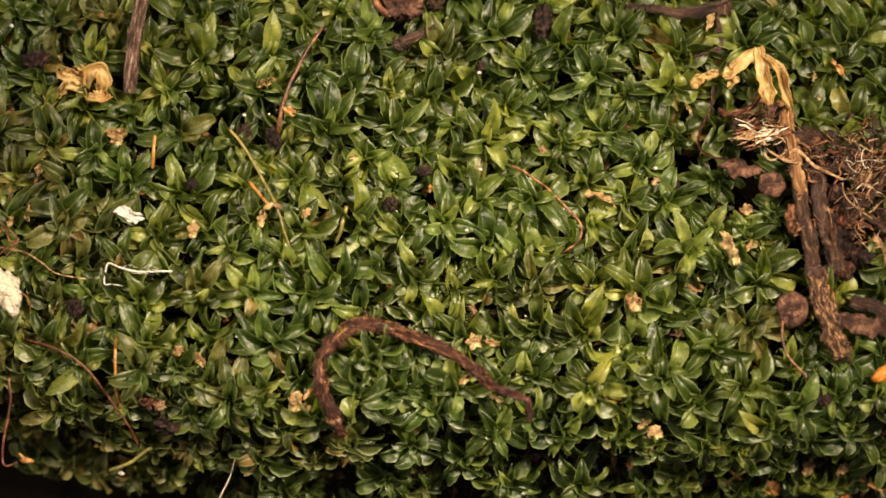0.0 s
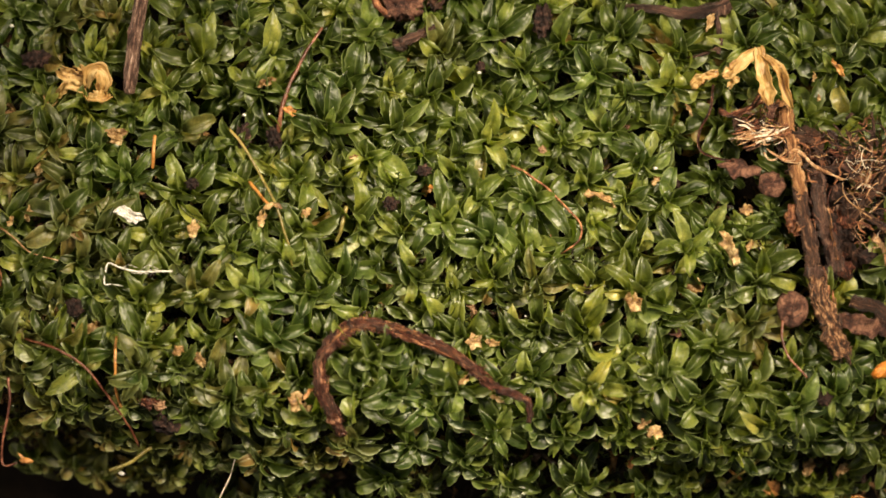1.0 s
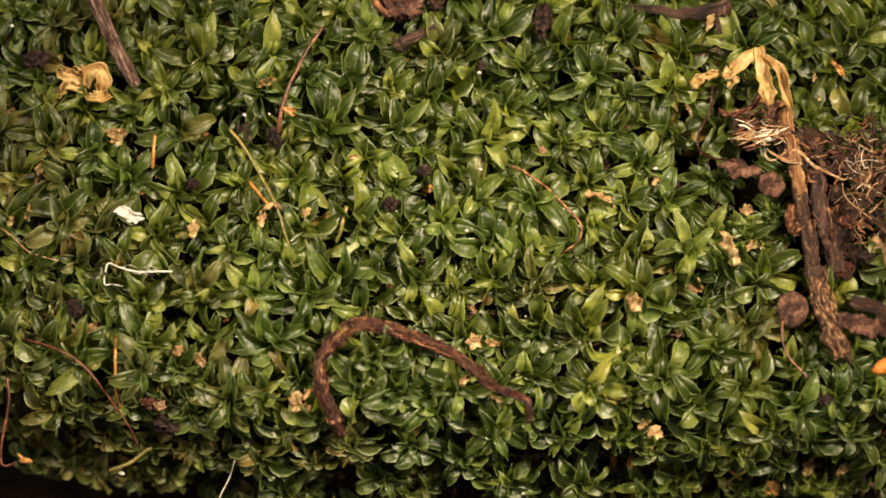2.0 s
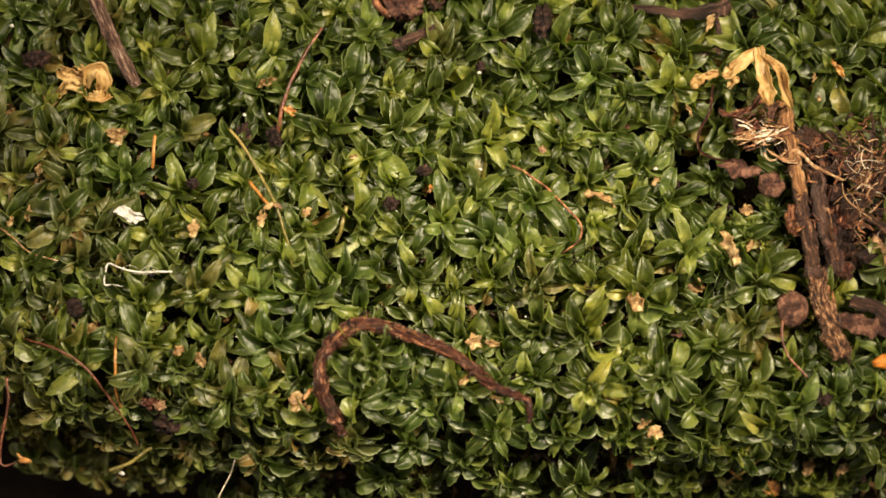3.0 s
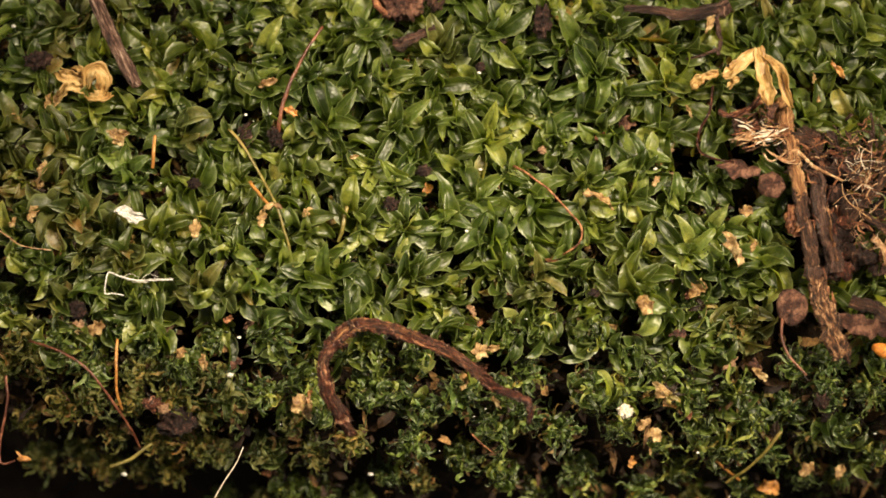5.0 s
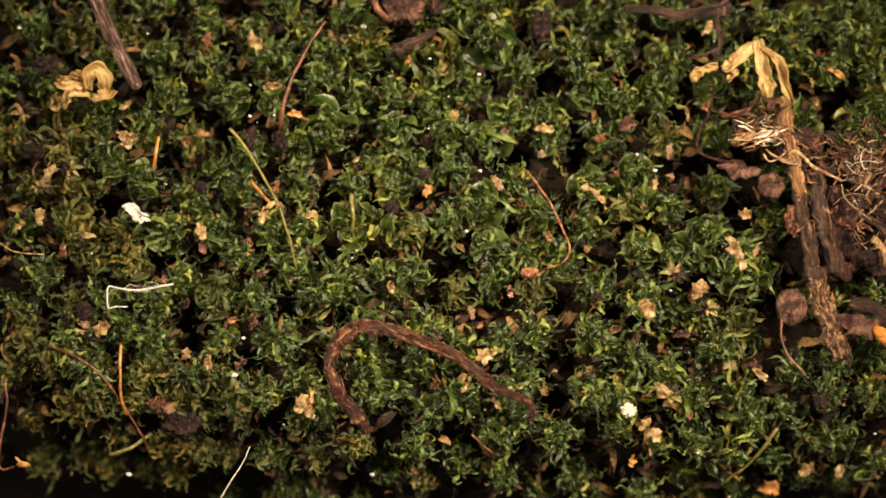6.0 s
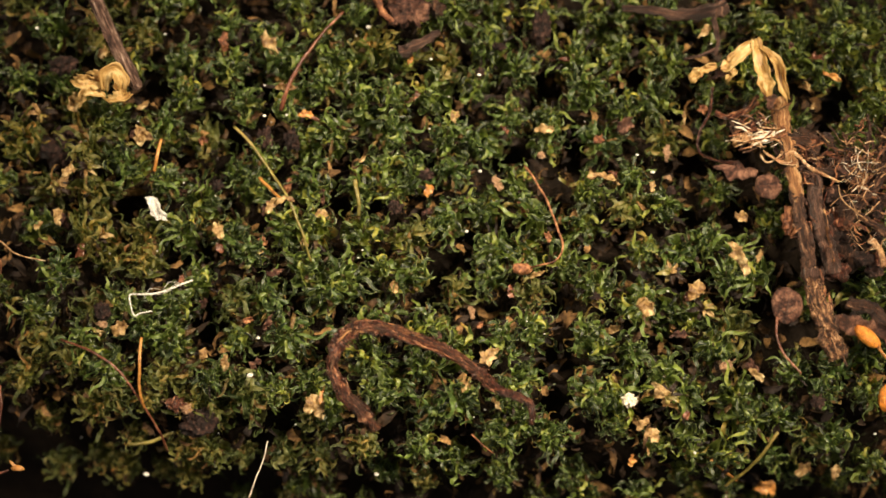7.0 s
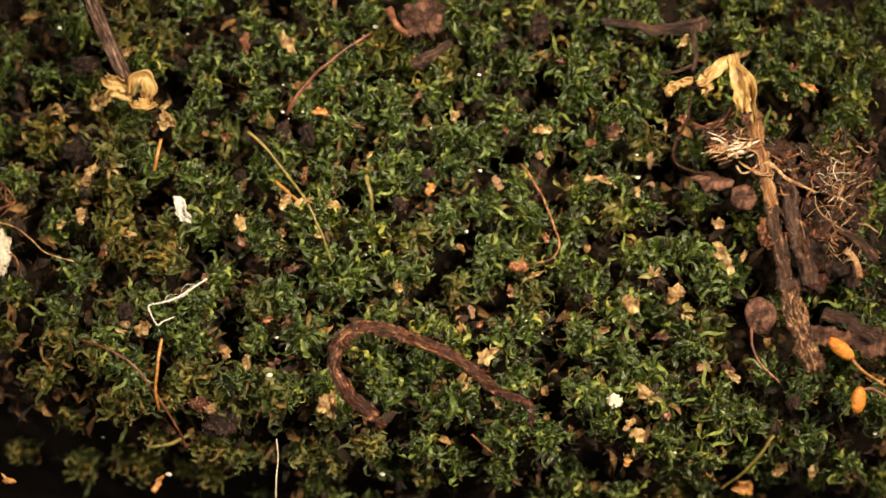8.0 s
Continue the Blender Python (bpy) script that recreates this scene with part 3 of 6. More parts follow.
def petal_strip(pts, width, roll, seed, n=34):
    """A shrivelled petal along a curve: edges rolled up, creased lengthwise and across, ragged at its end."""
    bm, rows = bmesh.new(), []
    uv, place = bm.loops.layers.uv.verify(), {}
    line = smooth_line(pts, n)
    for i, p in enumerate(line):
        u = i / n
        t = (line[min(n, i + 1)] - line[max(0, i - 1)]).normalized()
        tw = 0.5 * math.sin(5 * u + seed * 2)
        side = t.cross(Vector((0, math.sin(tw), math.cos(tw)))).normalized()
        up = side.cross(t)
        w = width / 2 * (0.42 + 0.58 * math.sin(1.5708 * min(1, u / 0.4))) * (1 - 0.55 * max(0, (u - 0.75) / 0.25) ** 2) * (1 + 0.35 * noise.noise(Vector((u * 6, seed, 0))))
        row = []
        for k in range(9):
            v = k / 4 - 1
            ragged = 1 + 0.3 * noise.noise(Vector((u * 9, v * 3, seed)))
            lift = roll * w * v * v + 0.26 * width * noise.noise(Vector((u * 5, v * 2.4, seed))) + 0.12 * width * noise.noise(Vector((u * 14, v * 4, seed))) + 0.07 * width * math.sin(v * 9 + seed + 4 * u)
            end = t * (0.3 * width * noise.noise(Vector((v * 3, seed, 8))) * u ** 6)
            row.append(bm.verts.new(p + side * (v * w * (1 - 0.3 * roll * abs(v)) * ragged) + up * lift + end))
            place[row[-1]] = (v * width / 2 + seed, u * n * 0.25)
        rows.append(row)
    for r0, r1 in zip(rows, rows[1:]):
        for k in range(8):
            for c in bm.faces.new((r0[k], r0[k + 1], r1[k + 1], r1[k])).loops:
                c[uv].uv = place[c.vert]
    return thick(bm, 0.1)


def lump(size, seed, rough=0.35, level=3, freq=1.6):
    """A crumb: a knobbly pebble of (sx, sy, sz) mm."""
    bm = bmesh.new()
    bmesh.ops.create_icosphere(bm, subdivisions=level, radius=0.5)
    for v in bm.verts:
        d = v.co.normalized()
        k = 1 + rough * (noise.noise(d * freq + Vector((seed, 0, 0))) + 0.6 * noise.noise(d * freq * 2.7 + Vector((0, seed, 3))))
        v.co = Vector((d.x * size[0], d.y * size[1], d.z * size[2])) * 0.5 * k
    uv = bm.loops.layers.uv.verify()
    for f in bm.faces:
        for c in f.loops:
            c[uv].uv = (c.vert.co.x + seed + 0.6 * c.vert.co.z, c.vert.co.y + 0.5 * c.vert.co.z)
    return bm


def dead_leaf(name, at, length, width, turn, label, material=None, bend=60, roll=45, keel=34, seed=0.0, rows=None, sink=0.8, spin=0.0, tilt=0.0, crumple=1.25, group="", cut=0.72):
    bm = withered(length, width, bend, roll, keel, seed, (25 * math.sin(seed * 7), tilt, turn), (0, 0, 0), n=11, crumple=crumple, cut=cut)
    for v in bm.verts:
        v.co -= Euler((0, 0, radians(turn))).to_matrix() @ Vector((length * 0.42, 0, 0))
    return single(name, bm, material or TAN, at, label, "dead leaf", group, rows, sink, spin)


HEAP = [(0.0, 0, 0, 0, 0), (6.6, 0, 0, 0, 0), (7.0, -0.4, -0.08, -0.1, 0), (7.5, -2.57, -0.74, -0.2, 0.3), (8.0, -3.86, -1.64, -0.3, 0.8)]


def make_grey_stick():
    """A cut grey-brown stick with a bevelled end; it tips over once, then is nudged at the end."""
    at = (-45.02, 22.95, 1.65)
    s = thing("stick", at, "grey-brown weathered stick with a blunt pale end lying on moss", "stick")
    line = smooth_line([(0, 0, 0), (0.5, 6, 0.5), (1.5, 13, 1.3), (2.4, 20, 1.9), (4.0, 32, 2.6)], 40)
    piece("bark", tube(bmesh.new(), line, lambda u: 0.80 + 0.32 * min(1, u * 9) - 0.25 * u + 0.04 * math.sin(u * 23), 18, 0.12, 1.3, 0, 2.0), STICK, s)
    piece("broken_end", lump((1.6, 1.3, 1.5), 4.0, 0.2), STICK, s, "blunt pale broken end")
    for k, (y, w) in enumerate(((7.2, -0.9), (11.5, 1.0), (16.0, -0.9))):
        piece("bark_flake", withered(2.4, 0.5, 30, 20, 10, k + 1.0, (0, 5, 84), (w + 0.1 * y, y, 1.2 + 0.07 * y)), STICK, s)
    moves(s, at, [(0, 0, 0, 0, 0), (1.23, 0, 0, 0, 0), (1.37, 0.72, 0.74, 0.3, 34), (2.2, 0.8, 1.07, 0.2, 33), (4.7, 0.88, 1.07, 0.0, 33), (6.5, 0.88, 1.07, -0.4, 33),
                  (7.4, 0.88, 1.07, -0.5, 33), (7.7, 0.32, 1.39, -0.5, 32), (8.0, -0.48, 1.8, -0.5, 31.5)])


def make_arched_root():
    """A curved dead root: one rigid length, and a limb that swings in as the moss beneath it shrinks."""
    at = (-15.17, -13.64, 2.97)
    r = thing("root", at, "curved red-brown dead root with flaky bark on moss", "root")
    pts = [(-15.49, -13.94, 2.86), (-13.6, -12.07, 3.15), (-10.98, -11.47, 3.41), (-6.62, -12.53, 3.97), (-0.32, -14.64, 2.25), (4.02, -17.52, 3.22), (6.37, -20.05, 3.14)]
    line = smooth_line(local(pts, at), 60)
    main = piece("main_length", tube(bmesh.new(), smooth_line(local(pts, at), 130), lambda u: 0.92 - 0.26 * u + 0.10 * math.sin(u * 31) + 0.07 * math.sin(u * 67), 26, 0.50, 2.8, 3, 1.0), ROOT, r)
    tip = [(5.66, -19.45, 3.37), (8.33, -20.8, 3.35), (10.83, -21.79, 3.66), (11.92, -22.83, 3.68), (12.03, -25.14, 2.17)]
    piece("thin_end", tube(bmesh.new(), smooth_line(local(tip, at), 30), lambda u: 0.66 - 0.26 * u, 14, 0.46, 1.8, 3, 5.0), ROOT, r, "thin hooked end")
    limb = piece("swinging_limb", tube(bmesh.new(), smooth_line(local([(-15.02, -13.32, 2.98), (-17.05, -16.62, 2.63), (-16.86, -20.58, 2.43), (-15.31, -23.98, 1.22), (-14.33, -26.12, -2.34)], at), 36),
                 lambda u: 0.84 - 0.1 * u + 0.12 * math.sin(u * 19), 20, 0.45, 2.6, 3, 8.0), ROOT, r, "dark shaggy limb")
    for k in range(30):
        rnd = random.Random(k)
        c = line[rnd.randrange(4, 58)]
        d = Vector((rnd.uniform(-1, 1), rnd.uniform(-1, 1), 0.4)) * 1.1
        piece("rootlet", tube(bmesh.new(), smooth_line([c, c + d * 0.6 + Vector((0.3, 0.2, 0.5)), c + d * 1.3], 6), lambda u: 0.05 - 0.03 * u, 4), ROOTLET, main, "fine root hair")
    for k in range(90):
        rnd = random.Random(40 + k)
        c = line[rnd.randrange(1, 60)]
        piece("bark_flake", withered(rnd.uniform(0.7, 2.2), rnd.uniform(0.12, 0.34), 40, 30, 10, k, (rnd.uniform(-40, 40), rnd.uniform(-16, 4), rnd.uniform(-45, 0)),
              c + Vector((rnd.uniform(-0.6, 0.4), rnd.uniform(-0.6, 0.6), 0.72)), n=5), ROOT, main)
    for k in range(84):
        rnd = random.Random(500 + k)
        i0 = rnd.randrange(0, 46)
        w, q = rnd.uniform(0.1, 3.04), 0.86 - 0.004 * i0
        ends = [line[min(60, i0 + 3 * c)] + Vector((0.5 * rnd.uniform(-0.3, 0.3), q * math.cos(w) + rnd.uniform(-0.2, 0.2), q * math.sin(w) + 0.05)) for c in range(5)]
        thin = rnd.uniform(0.07, 0.24)
        piece("bark_fibre", tube(bmesh.new(), smooth_line(ends, 14), lambda u: thin * (1 - 0.6 * abs(2 * u - 1)), 6, 0.4, 2.0, 0, k), (ROOT, ROOT, TWIG, ROOTLET, ROOT, BARE)[k % 6], main, "shredded strand of bark")
    shaggy = smooth_line(local([(-15.6, -14.2, 2.98), (-17.05, -16.62, 2.63), (-16.86, -20.58, 2.43), (-15.31, -23.98, 1.22), (-14.33, -26.12, -2.34)], at), 30)
    for k in range(44):
        rnd = random.Random(650 + k)
        i0, w, q = rnd.randrange(0, 26), rnd.uniform(0.1, 3.04), 0.95
        ends = [shaggy[min(30, i0 + 2 * c)] + Vector((q * math.cos(w) + rnd.uniform(-0.25, 0.25), rnd.uniform(-0.3, 0.3), q * math.sin(w))) for c in range(4)]
        thin = rnd.uniform(0.05, 0.2)
        piece("bark_fibre", tube(bmesh.new(), smooth_line(ends, 10), lambda u: thin * (1 - 0.6 * abs(2 * u - 1)), 6, 0.4, 2.0, 0, k), (ROOT, ROOT, TWIG)[k % 3], limb, "shredded strand of bark")
    moves(r, at, [(0, 0, 0, 0, 0), (4.5, 0, 0, 0, 0), (6.0, 0.32, -0, -0.9, 0), (7.0, 0.4, -0, -1.1, 0), (8.0, 0.4, -0.08, -1.2, -0.4)])
    moves(limb, (0, 0, 0), [(0, 0, 0, 0, 0), (4.0, 0, 0, 0, 0.5), (4.7, 0, 0, 0, 3), (6.0, 0.1, 0, 0, 15), (6.5, 0.1, 0, 0, 16), (7.0, 0.1, 0, 0, 20), (7.5, 0.1, 0, 0, 24), (8.0, 0.1, 0, 0, 25)])


def make_strands():
    strand("rootlet", [(-23.67, 16.54, 0.55), (-23.21, 19.48, 2.07), (-21.75, 23.82, 3.03), (-19.79, 28.08, 2.84), (-17.42, 32.02, 2.41)], 0.34, 0.20, SETA_RED, "reddish brown wiry rootlet leaning on moss", "rootlet",
           [(0, 0, 0, 0, 0), (4.7, 0, 0, 0, 0), (5.8, 0.16, 1.15, 0, 0), (6.5, 0.48, 1.8, 0, -4), (7.0, 0.32, 3.94, 0, -10), (7.5, 0.8, 3.61, 0, -20), (8.0, 1.13, 3.28, 0, -24)], rough=0.3)
    strand("rootlet", [(-22.86, 20.69, -2.36), (-19.59, 19.74, -2.61), (-15.7, 18.29, -2.24)], 0.3, 0.2, SETA_RED, "short red rootlet deep in the moss", "rootlet", rough=0.3, seed=3)
    at = (-30.62, 17.21, 1.81)
    s = thing("moss_stalk", at, "olive and tan moss stalk with a dry yellow scale", "moss stalk")
    piece("stalk", cord([(-30.64, 17.26, 1.61), (-28.51, 14.56, 2.4), (-25.87, 10.11, 2.27), (-23.64, 5.71, 3.48), (-22.27, 1.55, 2.67), (-21.23, -3.13, 0.45)], at, 0.24, 0.18, 30, seed=2), SETA_OLIVE, s)
    piece("side_stalk", cord([(-27.61, 9.7, 0.55), (-26.01, 7.44, 2.07), (-24.27, 5.38, 3.48)], at, 0.26, 0.22, 10), SETA_ORANGE, s, "short orange side stalk")
    o = Vector((-23.94, 5.81, 3.73)) - Vector(at)
    piece("scale", withered(2.0, 1.0, 50, 40, 20, 3, (0, 0, 215), o), TAN, s, "yellow dry scale")
    piece("scale", withered(1.6, 0.7, 50, -40, 20, 5, (0, 0, -30), o), TAN, s, "yellow dry scale")
    moves(s, at, [(0, 0, 0, 0, 0), (4.7, 0, 0, 0, 0), (6.0, 0, 0.33, -0.5, 1), (6.5, 0.08, 0.66, -0.6, 1.5), (7.0, 0.64, 0.66, -0.7, 5), (7.5, 1.77, 0.49, -0.7, 7), (8.0, 2.57, -0, -0.8, 8)])
    dead_leaf("dead_leaf", (-25.78, 3.86, 2.23), 2.6, 1.5, 80, "small pale yellow dead scale leaf", seed=1, bend=30,
              rows=[(0, 0, 0, 0, 0), (4.7, 0, 0, 0, 0), (6.0, 0.16, 0.66, 0, -10), (6.5, 0.32, 1.15, 0, -20), (7.0, 1.29, 2.13, 0, -25), (7.5, 2.57, 2.46, 0, -25), (8.0, 3.22, 2.62, 0, -25)])
    strand("moss_stalk", [(-41.16, 16.16, 2.01), (-41.21, 13.57, 2.38), (-41.48, 11.57, 1.09)], 0.24, 0.26, SETA_ORANGE, "short bright orange moss stalk", "moss stalk",
           [(0, 0, 0, 0, 0), (5.0, 0, 0, 0, 0), (6.0, 0.48, -0, 0, -5), (7.0, 0.8, -0.33, 0, -8), (8.0, 0.8, -0.33, 0, -8)])
    strand("moss_stalk", [(-13.76, 5.98, 0.88), (-14.29, 3.52, 1.19), (-15.19, 1.02, 0.21)], 0.34, 0.26, SETA_OLIVE, "short yellow-green moss stalk", "moss stalk",
           [(0, 0, 0, 0, 0), (4.7, 0, 0, 0, 0), (6.0, 0.64, 2.05, -0.4, 18), (6.5, 0.8, 4.1, -0.4, 20), (7.0, 1.13, 4.26, -0.5, 22), (8.0, 2.73, 4.92, -0.5, 25)])
    at = (9.77, 12.04, 0.83)
    c = thing("moss_capsule", at, "curved olive moss stalk with a withered red-brown capsule", "moss capsule")
    piece("stalk", cord([(9.78, 12.1, 0.63), (11.73, 10.6, 2.33), (14.91, 8.14, 2.59), (17.72, 5.39, 2.03), (19.54, 3.1, 1.99), (19.29, 0.97, 1.6), (17.55, -0.37, 0.98), (16.25, -0.67, -2.28)], at, 0.19, 0.13, 34, seed=4), ROOTLET, c)
    cap = Vector((15.25, -1.04, -3.31)) - Vector(at)
    bm = lump((3.2, 1.7, 1.6), 3.0, 0.22)
    bmesh.ops.transform(bm, matrix=Matrix.Translation(cap) @ pose(0, 0, 0, 0, 15, 25), verts=bm.verts)
    piece("capsule", bm, ROOTLET, c, "withered red-brown capsule")
    moves(c, at, [(0, 0, 0, 0, 0), (4.7, 0, 0, 0, 0), (5.8, 2.01, -0.49, -0.3, -16), (6.2, 2.01, -0.57, 0.2, -22), (6.5, 2.09, -0.49, 0.4, -23), (7.0, 1.93, -0, 0.4, -24), (8.0, 1.45, 0.33, 0.2, -24)])
    # stalks at the falling edge
    strand("moss_stalk", [(-45.89, -12.9, 1.53), (-45.88, -16.51, 1.98), (-45.95, -20.22, 0.08), (-45.52, -22.4, -2.54)], 0.21, 0.2, SETA_ORANGE, "straight orange-tan moss stalk standing in moss", "moss stalk",
           [(0, 0, 0, 0, 0), (4.4, 0, 0, 0, 0), (6.0, 0.56, -0.98, 0, 1), (6.5, 1.29, -0.41, 0, 1), (7.0, 3.38, -0, 0, -1), (7.5, 5.47, -0, 0, -4), (8.0, 6.27, -0.16, 0, -6)])
    strand("moss_stalk", [(-59.11, -12.78, -1.03), (-54.14, -14.78, 2.17), (-50.18, -17.26, 1.64), (-47.24, -20.9, -0.74), (-44.89, -24.33, -4.88), (-43.78, -26.98, -9.43)], 0.19, 0.17, SETA_RED, "long red-brown moss stalk", "moss stalk",
           [(0, 0, 0, 0, 0), (4.4, 0, 0, 0, 0), (6.0, 2.41, -0.49, -0.5, -3), (7.0, 4.82, 0.16, -0.8, -3), (7.5, 6.43, 0.16, -0.8, -3), (8.0, 7.24, 0.33, -0.8, -2)])
    at = (-61.22, -18.29, -1)
    e = thing("moss_capsule", at, "thin red moss stalk bent down to an orange capsule", "moss capsule")
    piece("stalk", cord([(-61.22, -18.29, -1), (-61.1, -21.92, -2), (-62.13, -26.93, -3.5), (-62.37, -29.62, -4.5), (-61.7, -30.5, -4.5), (-60.06, -30.05, -4.2)], at, 0.22, 0.16, 30, seed=6), SETA_RED, e)
    bm = lump((1.8, 0.9, 0.9), 2.0, 0.3)
    bmesh.ops.transform(bm, matrix=Matrix.Translation(Vector((-58.76, -29.84, -4)) - Vector(at)) @ pose(0, 0, 0, 0, 0, 0), verts=bm.verts)
    pod = piece("capsule", bm, SETA_ORANGE, e, "shrivelled orange capsule")
    piece("capsule_lid", withered(1.5, 0.5, 40, 20, 10, 2, (0, -10, 135), Vector((-58.97, -29.7, -3.8)) - Vector(at), n=5), SETA_ORANGE, pod, "orange pointed lid")
    moves(e, at, [(0, 0, 0, 0, 0), (3.0, -0.32, -0, 0, 0), (4.5, -0.48, 0.49, 0, 0), (5.8, -0.64, -0.25, 0, 0), (6.5, -0.64, -0.82, 0, 0), (7.0, -1.45, -0.98, 0, 0), (8.0, -2.57, -2.79, 0, 0)])
    strand("moss_stalk", [(-41.43, -27.64, -5.5), (-42.85, -28.69, -5.5), (-44.88, -30, -6), (-47.57, -30.91, -6.5)], 0.28, 0.3, SETA_OLIVE, "short yellow-green moss stalk at the edge", "moss stalk",
           [(0, 0, 0, 0, 0), (4.2, 0, 0, 0, 0), (5.8, 0, 1.8, 0, 0), (6.5, 0.8, 2.46, 0, -14), (7.0, 3.22, 2.3, 0, -14), (8.0, 6.03, 2.13, 0, -12)])
    strand("fine_fibre", [(-28.7, -27.67, -4), (-29.78, -29.96, -5), (-31.43, -32.25, -6), (-33.08, -34.87, -7)], 0.08, 0.10, IVORY, "fine grey-white fibre trailing from moss", "fibre",
           [(0, -0.96, -1.48, -3, 8), (4.0, -0.64, -0.82, -2.4, 4), (4.6, -0.16, -0, -0.4, 0), (5.8, 1.29, -0, 0, 0), (6.5, 1.45, 0.49, 0, 3), (7.0, 3.86, 0.82, 0, 12), (7.5, 4.98, 0.98, 0, 22), (8.0, 5.15, 1.15, 0, 30)])
    strand("moss_stalk", [(47.95, -25.81, -2.91), (46.26, -28.02, -4.45), (43.95, -30.13, -6.92), (40.71, -32.13, -10.67)], 0.26, 0.22, SETA_OLIVE, "dull yellow moss stalk at the edge", "moss stalk",
           [(0, 0, 0, 0, 0), (4.5, 0, 0, 0, 0), (6.0, -0.64, 0.66, 0, 4), (6.5, -0.8, 0.66, 0, 4), (7.0, -0.48, 0.16, -0.6, 4), (8.0, -0.8, -0, -2.5, 4)])
    strand("moss_stalk", [(38.64, -29.28, -5.31), (40.75, -30.66, -7.18), (42.88, -31.59, -10.36)], 0.24, 0.2, SETA_ORANGE, "short rusty moss stalk at the edge", "moss stalk", seed=3)
    strand("moss_stalk", [(4.05, -25.99, -1.56), (5.65, -27.46, -2.52), (7.27, -28.49, -3.89)], 0.14, 0.1, ROOTLET, "thin brown moss stalk lying low", "moss stalk")
    strand("moss_stalk", [(38.77, 23.72, 1.9), (38.33, 20.29, 2.17), (36.87, 17.26, 1.63), (36.66, 14.64, 0.77), (38.68, 13.37, 0.53), (41.62, 12.47, 1.45)], 0.22, 0.20, ROOT, "bent dark red moss stalk beside the twigs", "moss stalk",
           [(0, 0, 0, 0, 0), (6.6, 0, 0, 0, 0), (7.0, 0, -0.16, 0, 0), (7.5, -2.09, -0.82, 0, -2), (8.0, -3.22, -1.64, 0, -2)], rough=0.2)


def make_white_bits():
    rows = [(0, 0, 0, 0, 0), (4.7, 0, 0, 0, 0), (6.0, 0.88, 0.57, -0.4, -15), (6.5, 1.61, 0.82, -0.5, -30), (7.0, 3.7, 1.31, -0.5, -35), (7.5, 6.27, 1.31, -0.5, -42), (8.0, 7.4, 1.23, -0.5, -45)]
    at = (-44.62, 4.26, 2.66)
    w = thing("white_flake", at, "bright white crumpled fluffy flake on moss", "flake")
    piece("flake", petal_strip([Vector(q) for q in ((-1.9, 0.7, -0.2), (-0.8, 0.35, 0.5), (0.6, -0.1, 0.4), (2.1, -0.25, -0.1))], 1.9, 0.55, 3.4), WHITE, w)
    piece("fold", petal_strip([Vector(q) for q in ((-1.2, 0.1, 0.5), (0.1, -0.5, 0.9), (1.4, -0.7, 0.3))], 0.9, 0.9, 6.1, 16), WHITE, w, "folded white edge")
    moves(w, at, rows)
    at = (-47.34, -3.63, 2.13)
    t = thing("white_thread", at, "frayed white thread bent at one end", "thread")
    piece("thread", cord([(-45.07, -5.8, 2.02), (-46.6, -5.57, 2.5), (-47.61, -5.61, 2.67), (-47.53, -3.71, 2.52), (-47.08, -2.57, 2.51), (-45.33, -3.32, 3), (-42.88, -3.84, 2.75), (-38.22, -3.55, 1.74)], at, 0.08, 0.15, 40, rough=0.5, freq=3.0, seed=1), WHITE, t)
    for k in range(6):
        rnd = random.Random(70 + k)
        o = rnd.uniform(-0.5, 0.5)
        a = Vector((2.0 + k * 0.7, -0.1 + o * 0.5, 0.4))
        piece("frayed_fibre", tube(bmesh.new(), smooth_line([a, a + Vector((1.1, 0.25 + o, 0.3)), a + Vector((2.4, o * 0.4, 0.1))], 8), lambda u: 0.035, 4), WHITE, t)
    moves(t, at, [(0, 0, 0, 0, 0), (4.2, 0, -0.16, 0, 0), (4.7, 0.08, -0.66, 0, 0), (5.8, 0, -2.95, -0.5, 8), (6.5, 1.45, -3.44, -0.6, 14), (7.0, 3.38, -4.26, -0.6, 21), (7.5, 5.31, -5.08, -0.7, 28), (8.0, 6.27, -5.74, -0.7, 33)])
    # pale husk with fibres, at the side of the sod; it slips away and comes back
    slip = [(0, 0, 0, 0, 0), (0.2, -1.13, 2.3, 0, -4), (0.4, -2.09, 3.28, -0.2, -6), (0.6, -2.89, 3.94, -0.3, -8), (1.0, -4.02, 4.43, -0.5, -8), (3.0, -4.66, 4.76, -0.6, -6), (4.7, -5.31, 4.92, -0.8, -2),
            (6.5, -5.79, 5.74, -1.0, 0), (7.0, -4.5, 6.23, -1.0, -4), (7.5, -2.65, 6.56, -0.8, -8), (8.0, -1.85, 6.23, -0.6, -8)]
    at = (-61.31, -6.59, 2.76)
    h = thing("seed_husk", at, "ivory papery seed husk with trailing tan fibres", "seed husk")
    bm = lump((3.4, 6.2, 2.6), 5.0, 0.45, 4, 2.0)
    bmesh.ops.rotate(bm, cent=(0, 0, 0), matrix=Matrix.Rotation(radians(18), 3, "Z"), verts=bm.verts)
    piece("husk", bm, IVORY, h)
    piece("husk_flap", withered(3.0, 1.8, 70, 30, 20, 3.0, (0, 0, -70), (0.4, -1.0, 1.2), n=8), IVORY, h, "curled papery flap")
